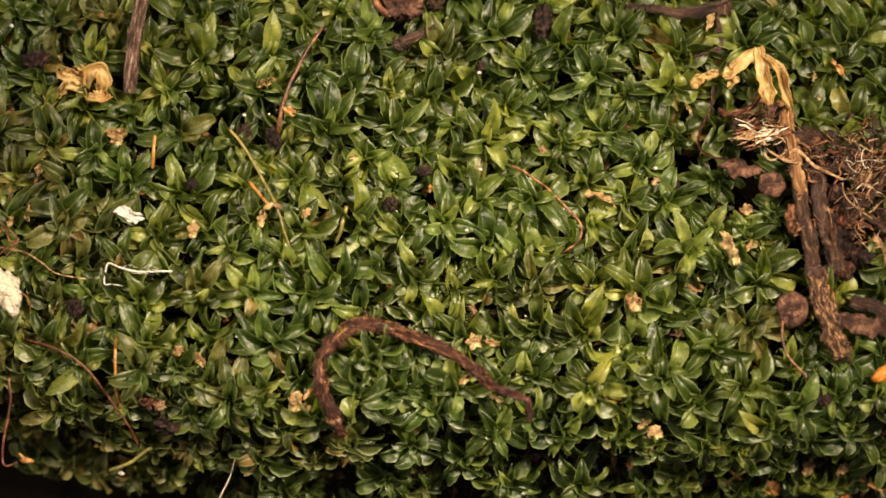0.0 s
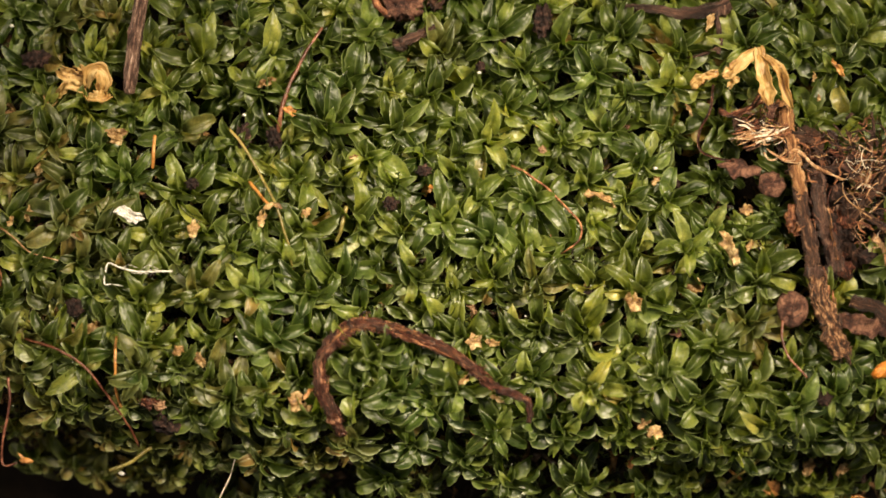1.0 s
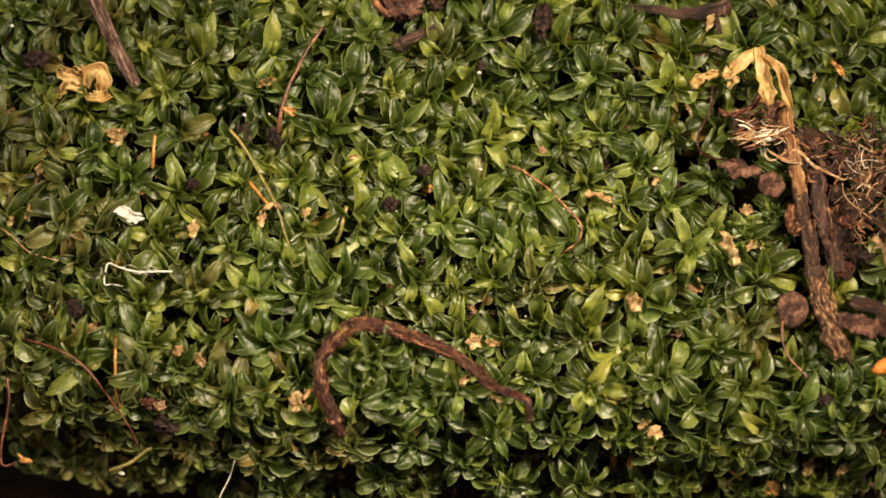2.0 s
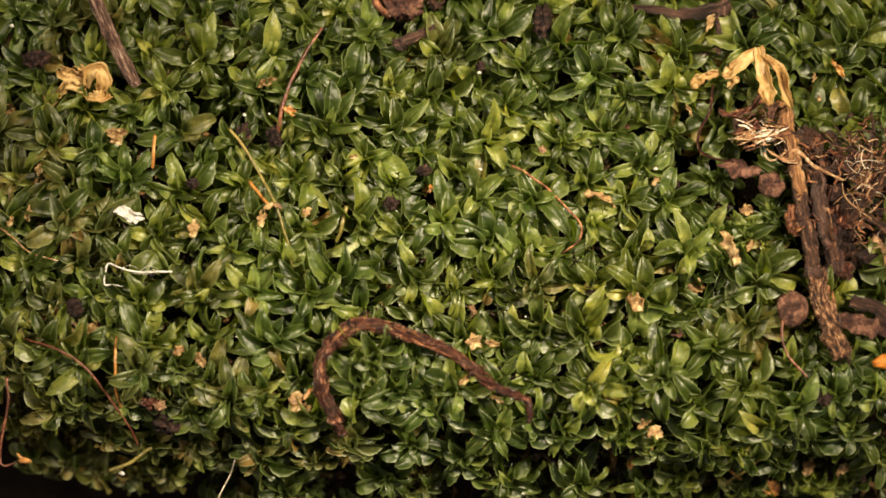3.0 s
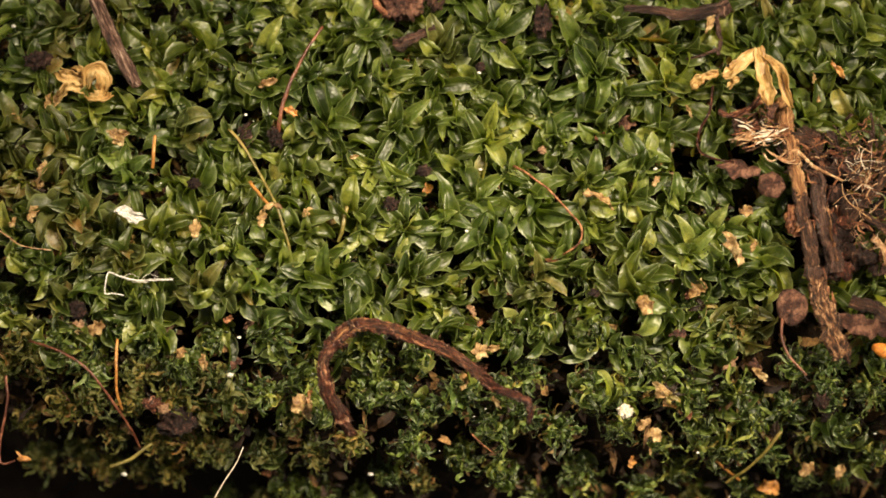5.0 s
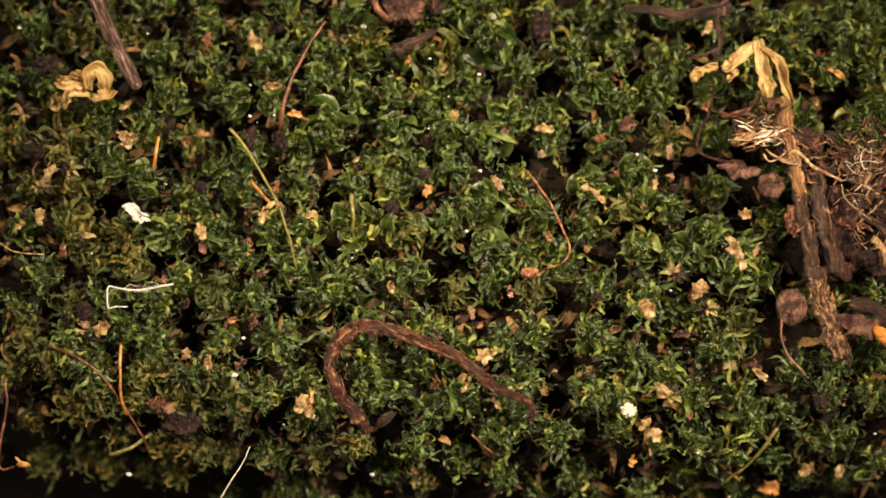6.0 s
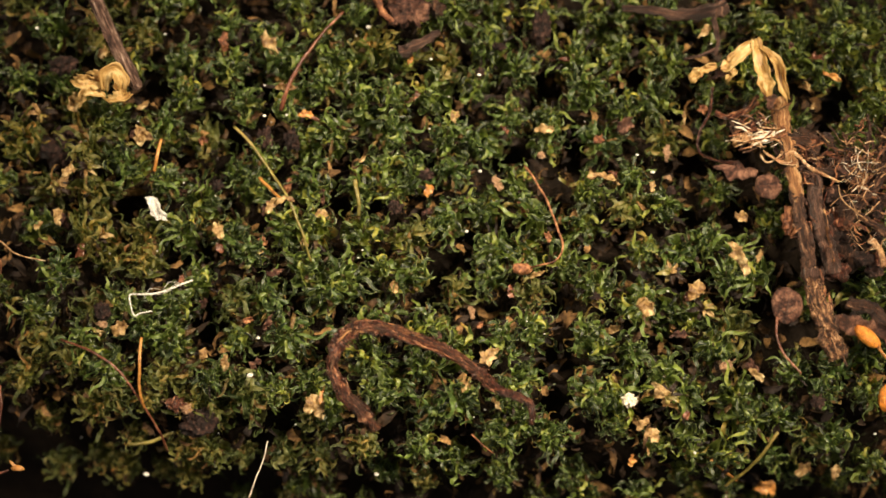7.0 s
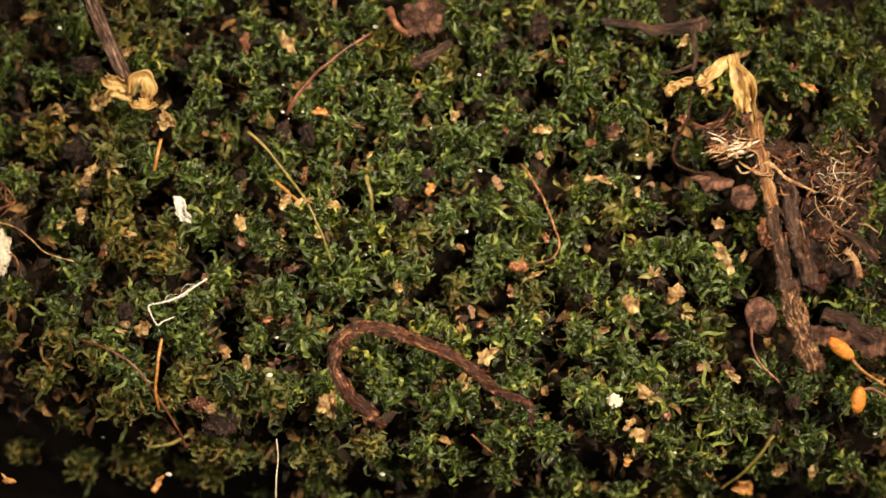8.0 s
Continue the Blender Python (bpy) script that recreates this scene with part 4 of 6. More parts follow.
    for k, pts in enumerate(([(-60.67, -6.98, 2.66), (-58.91, -7.15, 2.72), (-58.26, -8, 1.67), (-58.2, -9.54, 0.81)], [(-64.14, -2.79, 1.99), (-61.58, -0.64, 3.37), (-59.86, 0.56, 3.49), (-62.83, 3.63, 1.82)],
                             [(-63.43, -0.36, 2.07), (-61.96, 2.73, 2.89), (-61.16, 0.6, 3.31), (-60.09, 0.41, 3.06)], [(-64.41, 0.63, 1.27), (-61.8, -0.58, 3.09), (-59.73, 0.6, 3.32), (-61.67, -1.71, 2.67)])):
        piece("fibre", cord(pts, at, 0.16, 0.10, 18, seed=k), ROOTLET, h, "tan wispy fibre")
    moves(h, at, slip)
    strand("long_fibre", [(-66.2, 1.61, 0.52), (-62.62, -0.21, 2.14), (-59.31, -1.08, 3.57), (-56.79, -2.37, 3.11), (-54.55, -3.9, 1.85), (-50.55, -4.49, 0.75)], 0.14, 0.09, FIBRE, "long pale wavy fibre on moss", "fibre",
           [(0, 0, 0, 0, 0), (0.2, -0.48, 1.8, 0, -2), (0.4, -1.61, 2.79, 0, -4), (0.6, -2.41, 3.61, 0, -5), (1.0, -3.22, 4.26, 0, -6), (3.0, -3.3, 4.26, -0.1, -6), (4.5, -4.66, 4.02, -0.2, 0), (6.0, -6.75, 2.13, -0.4, 6),
            (6.5, -7.16, 1.56, -0.5, 7), (7.0, -5.71, 3.69, -0.5, -3), (7.5, -2.57, 4.26, -0.5, -7), (8.0, -1.13, 4.67, -0.5, -7)], rough=0.3)
    for k, (p, s) in enumerate((((-62.57, 33.12, -0), 0.7), ((-28.42, 19.04, 2.48), 0.55), ((27.67, 13.34, 2.62), 0.5), ((5.18, 25.26, 2.71), 0.6), ((60.87, -26.14, -1.62), 0.45), ((-1.97, 28.79, -1.23), 0.55),
                                ((5.36, 11.98, -1.28), 0.6), ((-11.86, 33.73, -1.42), 0.9), ((-29.13, -12.44, -1.16), 0.6), ((-30.23, -17.91, -0.29), 0.9), ((-10.45, -30.92, -9.15), 0.8), ((-45.65, -31.29, -6), 0.9),
                                ((3.35, 2.11, 2.73), 0.55), ((-24.97, 19.57, 1.13), 0.4), ((30.36, 11.62, 0.87), 0.7), ((36.11, -28.49, -3.91), 0.5), ((41.63, -33.65, -13.91), 0.4), ((11.62, -9.96, 1.32), 0.3))):
        # specks 2 and 4 stand in for hot sensor pixels, so they never move
        still = [(0, 0, 0, 0, 0), (8.0, 0, 0, 0, 0)] if k in (2, 4, 12) else None
        single("sand_grain", lump((s, s * 0.7, s * 0.6), k * 1.3, 0.3, 2), WHITE, p, "tiny bright white speck in moss", "sand grain", "sand grains", still, 0.3)
    rnd = random.Random(77)
    for k in range(34):
        x, y = rnd.uniform(-58, 58), rnd.uniform(-30, 34)
        r = rnd.uniform(0.22, 0.42)
        single("sand_grain", lump((r, r * 0.8, r * 0.7), k * 1.9, 0.3, 1), WHITE, (round(x, 1), round(y, 1), round(rise(x, y) - rnd.uniform(2.4, 3.4), 2)), "tiny bright white speck lodged in moss", "sand grain", "sand grains", None, 0.2)
    single("white_pebble", lump((1.9, 1.7, 1.4), 8.0, 0.5, 4, 2.2), IVORY, (25.75, -22.87, -2.09), "small white chalky pebble among moss", "pebble", "",
           [(0, 0, 0, -4.0, 0), (4.0, 0, 0, -3.6, 0), (4.7, 0, 0, -0.6, 0), (6.0, 0.48, 0.08, 0.9, 0), (6.5, 0.4, 0.33, 0.9, 0), (7.0, 0.64, 1.48, 0.9, 0), (7.5, -0.4, 1.64, 0.9, 0), (8.0, -1.45, 1.39, 0.9, 0)])


def make_dead_leaves():
    at = (-51.42, 23.34, 1.78)
    d = thing("dead_leaf", at, "curled golden dead leaf with cupped lobes", "dead leaf")
    for k, (pts, W, roll, lab) in enumerate((
            ([(-51.2, 23.6, 1.0), (-50.6, 25.2, 2.6), (-49.2, 25.5, 3.1), (-48.6, 24.0, 2.6), (-48.9, 22.4, 1.0)], 2.5, 0.45, "cupped golden lobe"),
            ([(-51.0, 22.3, 0.6), (-50.2, 21.4, 2.2), (-48.8, 21.5, 2.4), (-48.2, 22.6, 1.2)], 2.2, 0.6, "folded golden lobe"),
            ([(-55.6, 26.3, -0.5), (-54.4, 25.5, 1.4), (-53.2, 25.2, 1.7), (-51.6, 24.6, 0.8)], 2.4, 0.5, "dull yellow lobe"),
            ([(-55.6, 23.0, -0.8), (-54.2, 23.7, 1.0), (-52.9, 23.5, 1.1), (-51.5, 22.7, 0.2)], 2.0, 0.7, "golden lobe low in the moss"),
            ([(-53.4, 27.2, -1.0), (-52.4, 26.4, 1.0), (-51.0, 25.4, 1.5)], 1.3, 0.7, "pointed golden lobe"))):
        piece("lobe", petal_strip([Vector(q) - Vector(at) for q in pts], W, roll, k + 2.0, 26), PETAL, d, lab)
    moves(d, at, [(0, 0, 0, 0, 0), (4.5, 0, 0, 0, 0), (5.8, 0.16, -0.16, 0, 15), (6.5, 1.13, -0.49, 0.2, 18), (7.0, 2.57, -0.33, 0.2, 12), (7.5, 4.98, -0.66, 0.2, 5), (8.0, 6.43, -0.98, 0.2, 0)])
    leaf = dead_leaf
    star = thing("dead_leaf", (-46.39, 15.67, 3.23), "star-shaped pale gold dead scale with torn points", "dead leaf")
    for k in range(5):
        piece("point", withered((1.9, 1.3, 2.2, 1.5, 1.8)[k], 1.5, 90, 40, 30, k, (0, -25, k * 72 + (20, 35, 10, 30, 5)[k]), (0, 0, 0), n=8, crumple=0.8), TAN, star)
    moves(star, (-46.39, 15.67, 3.23), [(0, 0, 0, 0, 0), (4.5, 0, 0, 0, 0), (6.0, 1.45, -0.33, 0, -10), (6.5, 2.17, -0.16, 0, -25), (7.0, 3.54, 0.16, 0, -35), (7.5, 5.47, 1.31, 0, -40), (8.0, 6.91, 2.3, 0, -45)])
    star2 = thing("dead_leaf", (5.41, -14.54, 0.72), "small five-pointed yellow dead scale", "dead leaf")
    for k in range(5):
        piece("point", withered(1.5, 1.0, 50, 20, 10, k + 9, (0, -12, k * 70 + 40), (0, 0, 0), n=6, crumple=0.4), TAN, star2)
    moves(star2, (4.45, -13.44, 0.92), [(0, 0, 0, -0.5, 0), (4.3, 0, 0, -0.3, 0), (4.7, 0.4, -0.82, 0, 0), (5.8, 1.29, -1.97, 0.5, 20), (6.5, 1.45, -2.3, 0.6, 30), (7.0, 1.77, -2.3, 0.6, 35), (8.0, 1.45, -2.3, 0.6, 40)])
    for k, (p, L, W, turn, lab, bend) in enumerate((
            ((-35.36, 2.42, 0.62), 2.3, 1.4, 70, "small ochre dead scale leaf", 90), ((-19.25, 4.8, 0.28), 1.7, 1.0, 30, "ochre dead scale under leaves", 60),
            ((26.96, -8.29, 1.91), 2.6, 1.9, 110, "oval cream dead scale leaf", 40), ((42.91, 5.09, 1.17), 1.8, 1.2, 10, "tiny bright yellow dead scale", 50),
            ((-22.03, 19.64, 1.5), 2.1, 0.8, -30, "small orange dead scale by a rootlet", 60), ((-25.3, 23.7, 2), 2.8, 0.9, 25, "pale ragged dead bract", 60),
            ((2.85, -19.17, 1.56), 1.8, 0.9, 45, "orange dead scale by the root", 70), ((7.6, -21.61, 0.82), 2.0, 0.8, -35, "orange-tan dead scale under the root end", 40),
            ((6.99, -13.79, 1.04), 2.0, 0.8, -20, "curled tan dead scale on moss", 110), ((-34.04, -16.22, 0.21), 2.4, 1.0, -60, "cream curled dead scale", 110),
            ((-37.2, -15.09, 0.63), 1.6, 1.1, 40, "tan dead scale among moss", 60), ((-20.29, -22.31, 0.14), 2.6, 1.6, 70, "orange-tan dead leaf among moss", 60),
            ((-18.92, -21.11, 0.69), 2.2, 0.4, 50, "thin orange dead sliver on moss", 20), ((29.65, -26.47, -0.92), 2.2, 1.4, 10, "dull tan dead scale at the edge", 70),
            ((29.35, -28.4, -3.36), 1.0, 0.4, 70, "small bright tan sliver", 20), ((35.14, 19.92, 1.71), 1.8, 0.5, -65, "narrow yellow dead scale", 50),
            ((53.19, 24.78, 1.16), 1.4, 0.6, 80, "small cream dead scale", 30), ((53.77, 21.66, 1.48), 1.0, 0.5, 80, "small yellow dead scale", 30),
            ((56.67, 26.33, 1.07), 3.0, 0.7, -55, "rusty narrow dead leaf on moss", 60), ((38.49, 32.83, 1.2), 2.8, 0.9, 70, "pale cream dead sliver beside a twig", 30),
            ((30.32, 9.62, 0.89), 1.8, 0.6, 60, "cream dead sliver on moss", 50), ((52.33, -30.42, -9.22), 2.4, 1.3, 60, "dull tan dead leaf at the edge", 60),
            ((57.24, -30.63, -9.52), 2.2, 1.0, 40, "ochre dead leaf at the edge", 60), ((-57.49, 11.81, -0.57), 2.6, 1.0, 60, "dull tan dead leaf on moss", 80), ((-58.86, 5.14, -0.48), 2.4, 1.2, 60, "dull yellow dead leaf on moss", 60),
            ((27.22, -33.75, -13.02), 1.6, 0.5, 75, "bright orange dead sliver", 20), ((-12.8, 12.78, 2.2), 1.3, 0.5, 10, "tiny pale dead sliver", 40), ((-61.53, 3.76, 0.12), 1.6, 0.6, 70, "small tan dead sliver on moss", 40))):
        leaf("dead_leaf", (p[0], p[1], p[2] + 0.8), L * 1.15, W * 1.15, turn, lab, SETA_ORANGE if k in (4, 12, 18, 25) else TAN, bend=bend, seed=k * 1.7, spin=(-25 if k % 2 else 30), group="dead scales on the moss", sink=1.8,
             rows=[(0, 0, 0, 0, 0), (3.0, 0.32, -0, 0, 0), (4.5, 1.37, -0.16, -0.2, 0), (6.0, 1.93, -0.82, 0.3, 10), (6.5, 1.93, -0.9, 0.3, 10), (7.0, 1.77, -0.57, 0.2, 10), (7.5, 0.64, -0, 0.2, 10), (8.0, -0.32, -0.16, 0.2, 10)] if k == 2 else None)
    for p, L, lab, rows in (((-40.26, -32.72, -9), 3.2, "rusty orange sliver under the edge of the sod", [(0, -4.82, -4.92, -4, 0), (7.0, -4.02, -3.94, -3, 0), (7.5, 0, 0, 0, 0), (8.0, -0.64, 0.16, 0, -8)]),
                            ((26.9, -29.33, -4.89), 2.0, "bright tan sliver at the edge of the sod", [(0, 0, 0, -4, 0), (4.0, 0, 0, -4, 0), (6.5, 0, 0, -1, 0), (8.0, -0.8, -0, -0.8, 5)])):
        leaf("dead_leaf", p, L, 1.1, 70, lab, SETA_ORANGE, bend=30, seed=L, rows=rows, group="slivers at the edge")
    leaf("dead_leaf", (22.15, 6.89, 1.96), 5.2, 1.5, -18, "long cream dead leaf with a pointed end", seed=3.3, bend=50, roll=-40,
         rows=[(0, 0, 0, 0, 0), (4.7, 0, 0, 0, 0), (5.8, -0.96, -0.16, -0.8, -32), (6.0, -0.64, 0.82, -1.0, -20), (6.5, 0, 2.95, -1.2, 5), (7.0, 0.64, 3.44, -1.3, 10), (8.0, 0.16, 2.95, -1.3, 10)])
    for k, (p, L, W, turn, lab) in enumerate((((40.18, 0.12, 2.87), 4.2, 1.7, -70, "curled bright yellow dead leaf"), ((43.36, -0.14, 2.2), 2.2, 0.8, 55, "small curled yellow dead leaf"), ((41.01, -1.61, 2.19), 3.2, 1.1, -80, "pointed yellow dead leaf"))):
        leaf("dead_leaf", p, L, W, turn, lab, seed=k + 0.4, bend=80, roll=60, group="yellow dead leaves near the twigs",
             rows=[(0, 0, 0, 0, 0), (4.0, 0.16, -0, 0, 0), (4.7, 0.48, -0, 0, 4), (6.0, 0.96, -0.57, 0, 4), (6.5, 1.45, -1.39, 0, 6), (7.0, 1.45, -1.31, 0, 6), (7.5, 0.16, -0.66, 0, 6), (8.0, -0.8, -1.31, 0, 6)])
    for k, (x, y, z) in enumerate(((-59.2, 10.1, -3.85), (-55.18, 12.61, -3.79), (-62.11, 21.18, -4.15), (32.01, -2.69, -2.5), (36.9, -7.75, -4), (31.66, -20.62, -2.58), (-53.12, 2.41, -3.12))):
        c = thing("withered_shoot", (x, y, z), "withered straw-coloured moss shoot with curled tips", "dead moss", "withered shoots in the mat")
        rnd = random.Random(700 + k)
        for i in range(9):
            piece("dead_leaf", withered(rnd.uniform(2.0, 4.2), rnd.uniform(0.4, 0.9), rnd.uniform(110, 260), rnd.uniform(-60, 60), 36, k + i * 0.7, (0, rnd.uniform(-50, -5), i * 137.5), (0, 0, -0.12 * i), n=9, crumple=0.9),
                  (TAN, SETA_OLIVE, SKIRT)[(i + k) % 3], c)
        moves(c, (x, y, z), None, -0.6)
    at = (45.12, 28.15, 2.6)
    t = thing("dead_flower", at, "withered golden petals hanging over the twigs", "dead petals")
    low = Vector((0, -1.56, 0.5)) - Vector(at)
    for k, (pts, W, roll, lab) in enumerate((
            ([(45.1, 30.25, 3.2), (45.38, 27.44, 3.7), (45.85, 24.86, 4.2), (46.13, 23.35, 3.6), (46.43, 21.74, 2.6)], 2.7, 0.5, "broad golden petal with rolled edges"),
            ([(45.0, 30.0, 3.2), (43.3, 28.3, 3.7), (41.4, 26.6, 3.3), (39.9, 26.2, 2.7)], 1.9, 0.35, "pale golden petal stretched sideways"),
            ([(45.6, 29.2, 3.3), (47.0, 27.5, 4.1), (48.17, 25.92, 3.9), (48.84, 23.83, 3.1), (49.8, 21.6, 2.2)], 1.75, 0.9, "narrow curled petal"),
            ([(39.3, 26.4, 3.1), (37.9, 26.2, 3.5), (36.6, 25.6, 3.1), (35.9, 24.6, 2.1)], 1.9, 0.7, "dull yellow petal end"),
            ([(42.0, 26.2, 2.7), (41.7, 25.4, 2.7), (40.9, 24.7, 1.9)], 1.3, 0.6, "hanging petal scrap"))):
        leaf = piece("petal", petal_strip([Vector(q) + low for q in pts], W, roll, k + 1.5), PETAL, t, lab)
        if k == 2:
            moves(leaf, (0, 0, 0), [(0, 0, 0, 0, 0), (6.5, 0, 0, 0, 0), (7.2, 0.1, 0, 0, -5), (8.0, 0.2, -0.2, 0, -13)])
    piece("torn_end", withered(2.8, 1.9, 80, -60, 40, 4.5, (0, -14, -82), Vector((46.3, 22.6, 2.4)) + low, n=14, crumple=0.9, cut=0.8), BROWNLEAF, t, "torn brown petal end")
    moves(t, at, [(0, 0, 0, 0, 0), (5.0, 0, 0, 0, 0), (6.0, 0, 1.15, 0.3, 0), (6.5, 0, 1.56, 0.3, 2), (7.0, -0.32, 1.39, 0.3, 2), (7.5, -2.17, 0.25, 0.2, 1), (8.0, -3.62, -0.9, 0.2, 0)])
    # flakes that lie deep between the shoots
    rnd = random.Random(5)
    for k in range(66):
        x, y = rnd.uniform(-60, 60) if k < 48 else rnd.uniform(-58, -25), rnd.uniform(-30, 36)
        if x > 44 and -14 < y < 22:
            continue
        dead_leaf("dead_flake", (round(x, 1), round(y, 1), round(rise(x, y) - rnd.uniform(3.2, 4.6), 2)), rnd.uniform(1.4, 3.2), rnd.uniform(0.7, 1.5), rnd.uniform(0, 360),
                  "dull dead flake lodged deep between moss shoots", (TAN, SETA_RED, BROWNLEAF, BROWNLEAF, ROOTLET, PINK)[k % 6], bend=rnd.uniform(30, 120), seed=k * 0.9, tilt=rnd.uniform(-30, 30), group="flakes lodged in the moss", sink=0.2, spin=rnd.uniform(-30, 30))
    for k, (p, L, W, turn, mat, lab) in enumerate((
            ((-7.61, -4.69, -3.64), 1.9, 1.3, 80, TAN, "pale yellow dead scale deep in moss"), ((-19.12, -22.55, -3.17), 3.4, 1.4, 80, TAN, "tan dead leaf deep in moss"), ((26.78, 19.55, -3.46), 3.2, 1.8, 35, BROWNLEAF, "brown-tan dead leaf deep in moss"),
            ((35.87, -5.49, -2.95), 3.6, 1.9, 40, TAN, "olive-tan dead leaf deep in moss"), ((31.03, -19.84, -2.46), 4.4, 1.7, -45, TAN, "dull tan dead leaf deep in moss"), ((28.41, -24.78, -2.81), 2.4, 1.0, 40, TAN, "bright tan dead scale deep in moss"),
            ((44.97, -17.36, -2.76), 2.8, 1.1, -50, TAN, "tan dead leaf deep in moss"), ((-2.2, 9.23, -3.04), 2.0, 1.3, 50, SETA_ORANGE, "orange-brown dead scale deep in moss"), ((9.54, -5.18, -3.22), 2.0, 0.9, 80, SETA_RED, "red-brown dead scale deep in moss"),
            ((-49.58, -11.04, -1.7), 2.8, 1.8, 30, TAN, "tan dead leaf deep in moss"), ((-28.36, 31.31, -2.21), 4.0, 1.8, -60, TAN, "pale tan dead leaf deep in moss"), ((-5.27, 28.8, -2.41), 1.4, 0.9, 50, SETA_ORANGE, "orange dead scale deep in moss"),
            ((1.72, 20.35, -2.69), 2.2, 1.0, 70, TAN, "tan dead scale deep in moss"), ((-8.87, 23.75, -2.66), 2.2, 0.9, 70, TAN, "yellow dead scale deep in moss"), ((32.76, -11.65, -3.81), 2.8, 1.0, 0, BROWNLEAF, "red-brown dead leaf deep in moss"),
            ((-58.33, 10.82, -3.38), 3.0, 1.0, 65, TAN, "cream dead leaf deep in moss"), ((-56.85, 22.26, -1.9), 3.2, 1.8, 80, TAN, "golden dead leaf deep in moss"), ((47.21, -32.59, -13.81), 3.4, 2.0, -20, SETA_ORANGE, "rusty dead leaf under the edge"))):
        dead_leaf("dead_leaf", p, L, W, turn, lab, mat, bend=60, seed=k * 2.3, sink=0.0, spin=8, group="dead leaves deep in the moss")


def make_crumbs():
    for k, (p, s, mat, lab) in enumerate((
            ((-58.83, 27.8, 0.66), (3.1, 2.4, 2.0), CRUMB, "dark purple-brown soil crumb on moss"), ((-51.81, -8.88, 2.03), (2.1, 2.2, 1.8), CRUMB, "dark soil crumb with a glint"),
            ((-24.07, 16.29, 0.54), (1.9, 2.6, 1.8), CRUMB, "dark soil crumb at a rootlet"), ((-28.68, 16.49, 0.76), (1.9, 2.8, 1.5), CRUMB, "dark ragged soil crumb on moss"),
            ((-7.38, 6.18, 1.83), (1.8, 1.6, 1.4), CRUMB, "dark soil crumb on leaves"), ((-2.74, 11.15, 1.43), (1.7, 1.4, 1.3), CRUMB, "dark crumb on leaves"), ((-35.76, 9.19, 1.29), (1.6, 1.3, 1.2), CRUMB, "red-brown soil crumb on moss"),
            ((14.36, 33.07, 1.78), (2.3, 4.4, 2.2), CRUMB, "dark brown ragged bark crumb"), ((53.52, -21.58, 0.6), (1.8, 1.8, 1.4), CRUMB, "dark wine-red crumb on moss"),
            ((8.23, 30.37, 1.71), (1.7, 1.0, 0.9), CRUMB, "red-brown speck on a leaf"), ((5.36, 26.36, 2.11), (1.2, 1.2, 0.9), CRUMB, "brown speck on a leaf"), ((-1.15, 36.3, 1.02), (2.2, 2.0, 1.6), TWIG, "speckled brown bark crumb"),
            ((-39.88, -22.35, -0.68), (1.5, 1.4, 1.3), PINK, "pale pink crumb at the edge of the sod"), ((-41.5, -21.68, -0.85), (2.2, 1.8, 1.4), ROOT, "reddish crumb at the edge of the sod"),
            ((-38.31, -23.9, -3.37), (4.4, 3.6, 2.6), CRUMB, "dark purple soil clod at the edge"), ((20.71, -6.23, 0.46), (1.2, 1.0, 0.9), CRUMB, "small dark crumb on moss"), ((14.18, 14.02, 2.23), (0.9, 0.9, 0.7), PINK, "tiny tan crumb on a leaf"),
            ((-59.51, 16.55, -4.35), (4.5, 5.0, 2.5), CRUMB, "dark purple soil clod on moss"), ((33.33, 9.83, -1.01), (1.2, 1.2, 1.0), CRUMB, "small dark crumb on moss"))):
        single("soil_crumb", lump(s, k * 2.1, 0.75, 4, 2.3), mat, p, lab, "soil crumb", "soil crumbs on the moss", None, 2.2)
    rows = [(0, 0, 0, 0, 0), (4.7, 0, 0, 0, 0), (6.5, 0.16, -0.49, -0.5, 0), (7.0, 0.8, -0.66, -0.5, 2), (7.5, 2.25, -1.8, -0.5, 4), (8.0, 2.73, -2.46, -0.5, 5)]
    at = (-5.9, 36.4, 0.96)
    b = thing("bark_clump", at, "brown damp bark clump at the rim of the moss", "bark")
    piece("clod", lump((5.2, 5.6, 3.2), 3.0, 0.65, 4, 2.4), BROWNLEAF, b)
    piece("splinter", cord([(-10.54, 38.05, 2.22), (-9.71, 35.9, 2.27), (-7.69, 34.03, 0.91)], at, 0.7, 0.4, 14, rough=0.35), ROOTLET, b, "rusty bark splinter")
    moves(b, at, rows)
    strand("bark_splinter", [(-6.87, 30.05, 0.55), (-3.99, 30.89, 1.95), (-1.14, 32.65, 1.75)], 1.0, 0.5, DARKTWIG, "dark shiny bark splinter between leaves", "bark", rows, rough=0.4)
    at = (27.5, 35.47, 1.2)
    w = thing("dark_twig", at, "short dark wet twig lying across moss", "twig")
    piece("bark", cord([(26.56, 35.82, 0.66), (30.69, 35.03, 2.05), (35.19, 34.43, 1.79), (39.78, 35.4, 1.15), (41.45, 36.06, 0.98)], at, 0.5, 1.15, 40, 12, 0.3, 1.4, 4, 2.0), DARKTWIG, w)
    piece("knob", lump((2.2, 2.4, 2.0), 2.0, 0.3), DARKTWIG, w).location = [c * MM for c in (Vector((40.43, 35.31, 1.19)) - Vector(at))]
    piece("side_shoot", cord([(39.59, 34.13, 1.12), (40.09, 30.54, 1.71), (39.54, 28.4, 1.8)], at, 0.42, 0.25, 16, 9, 0.6, 1.9), DARKTWIG, w, "dark peg under the twig")
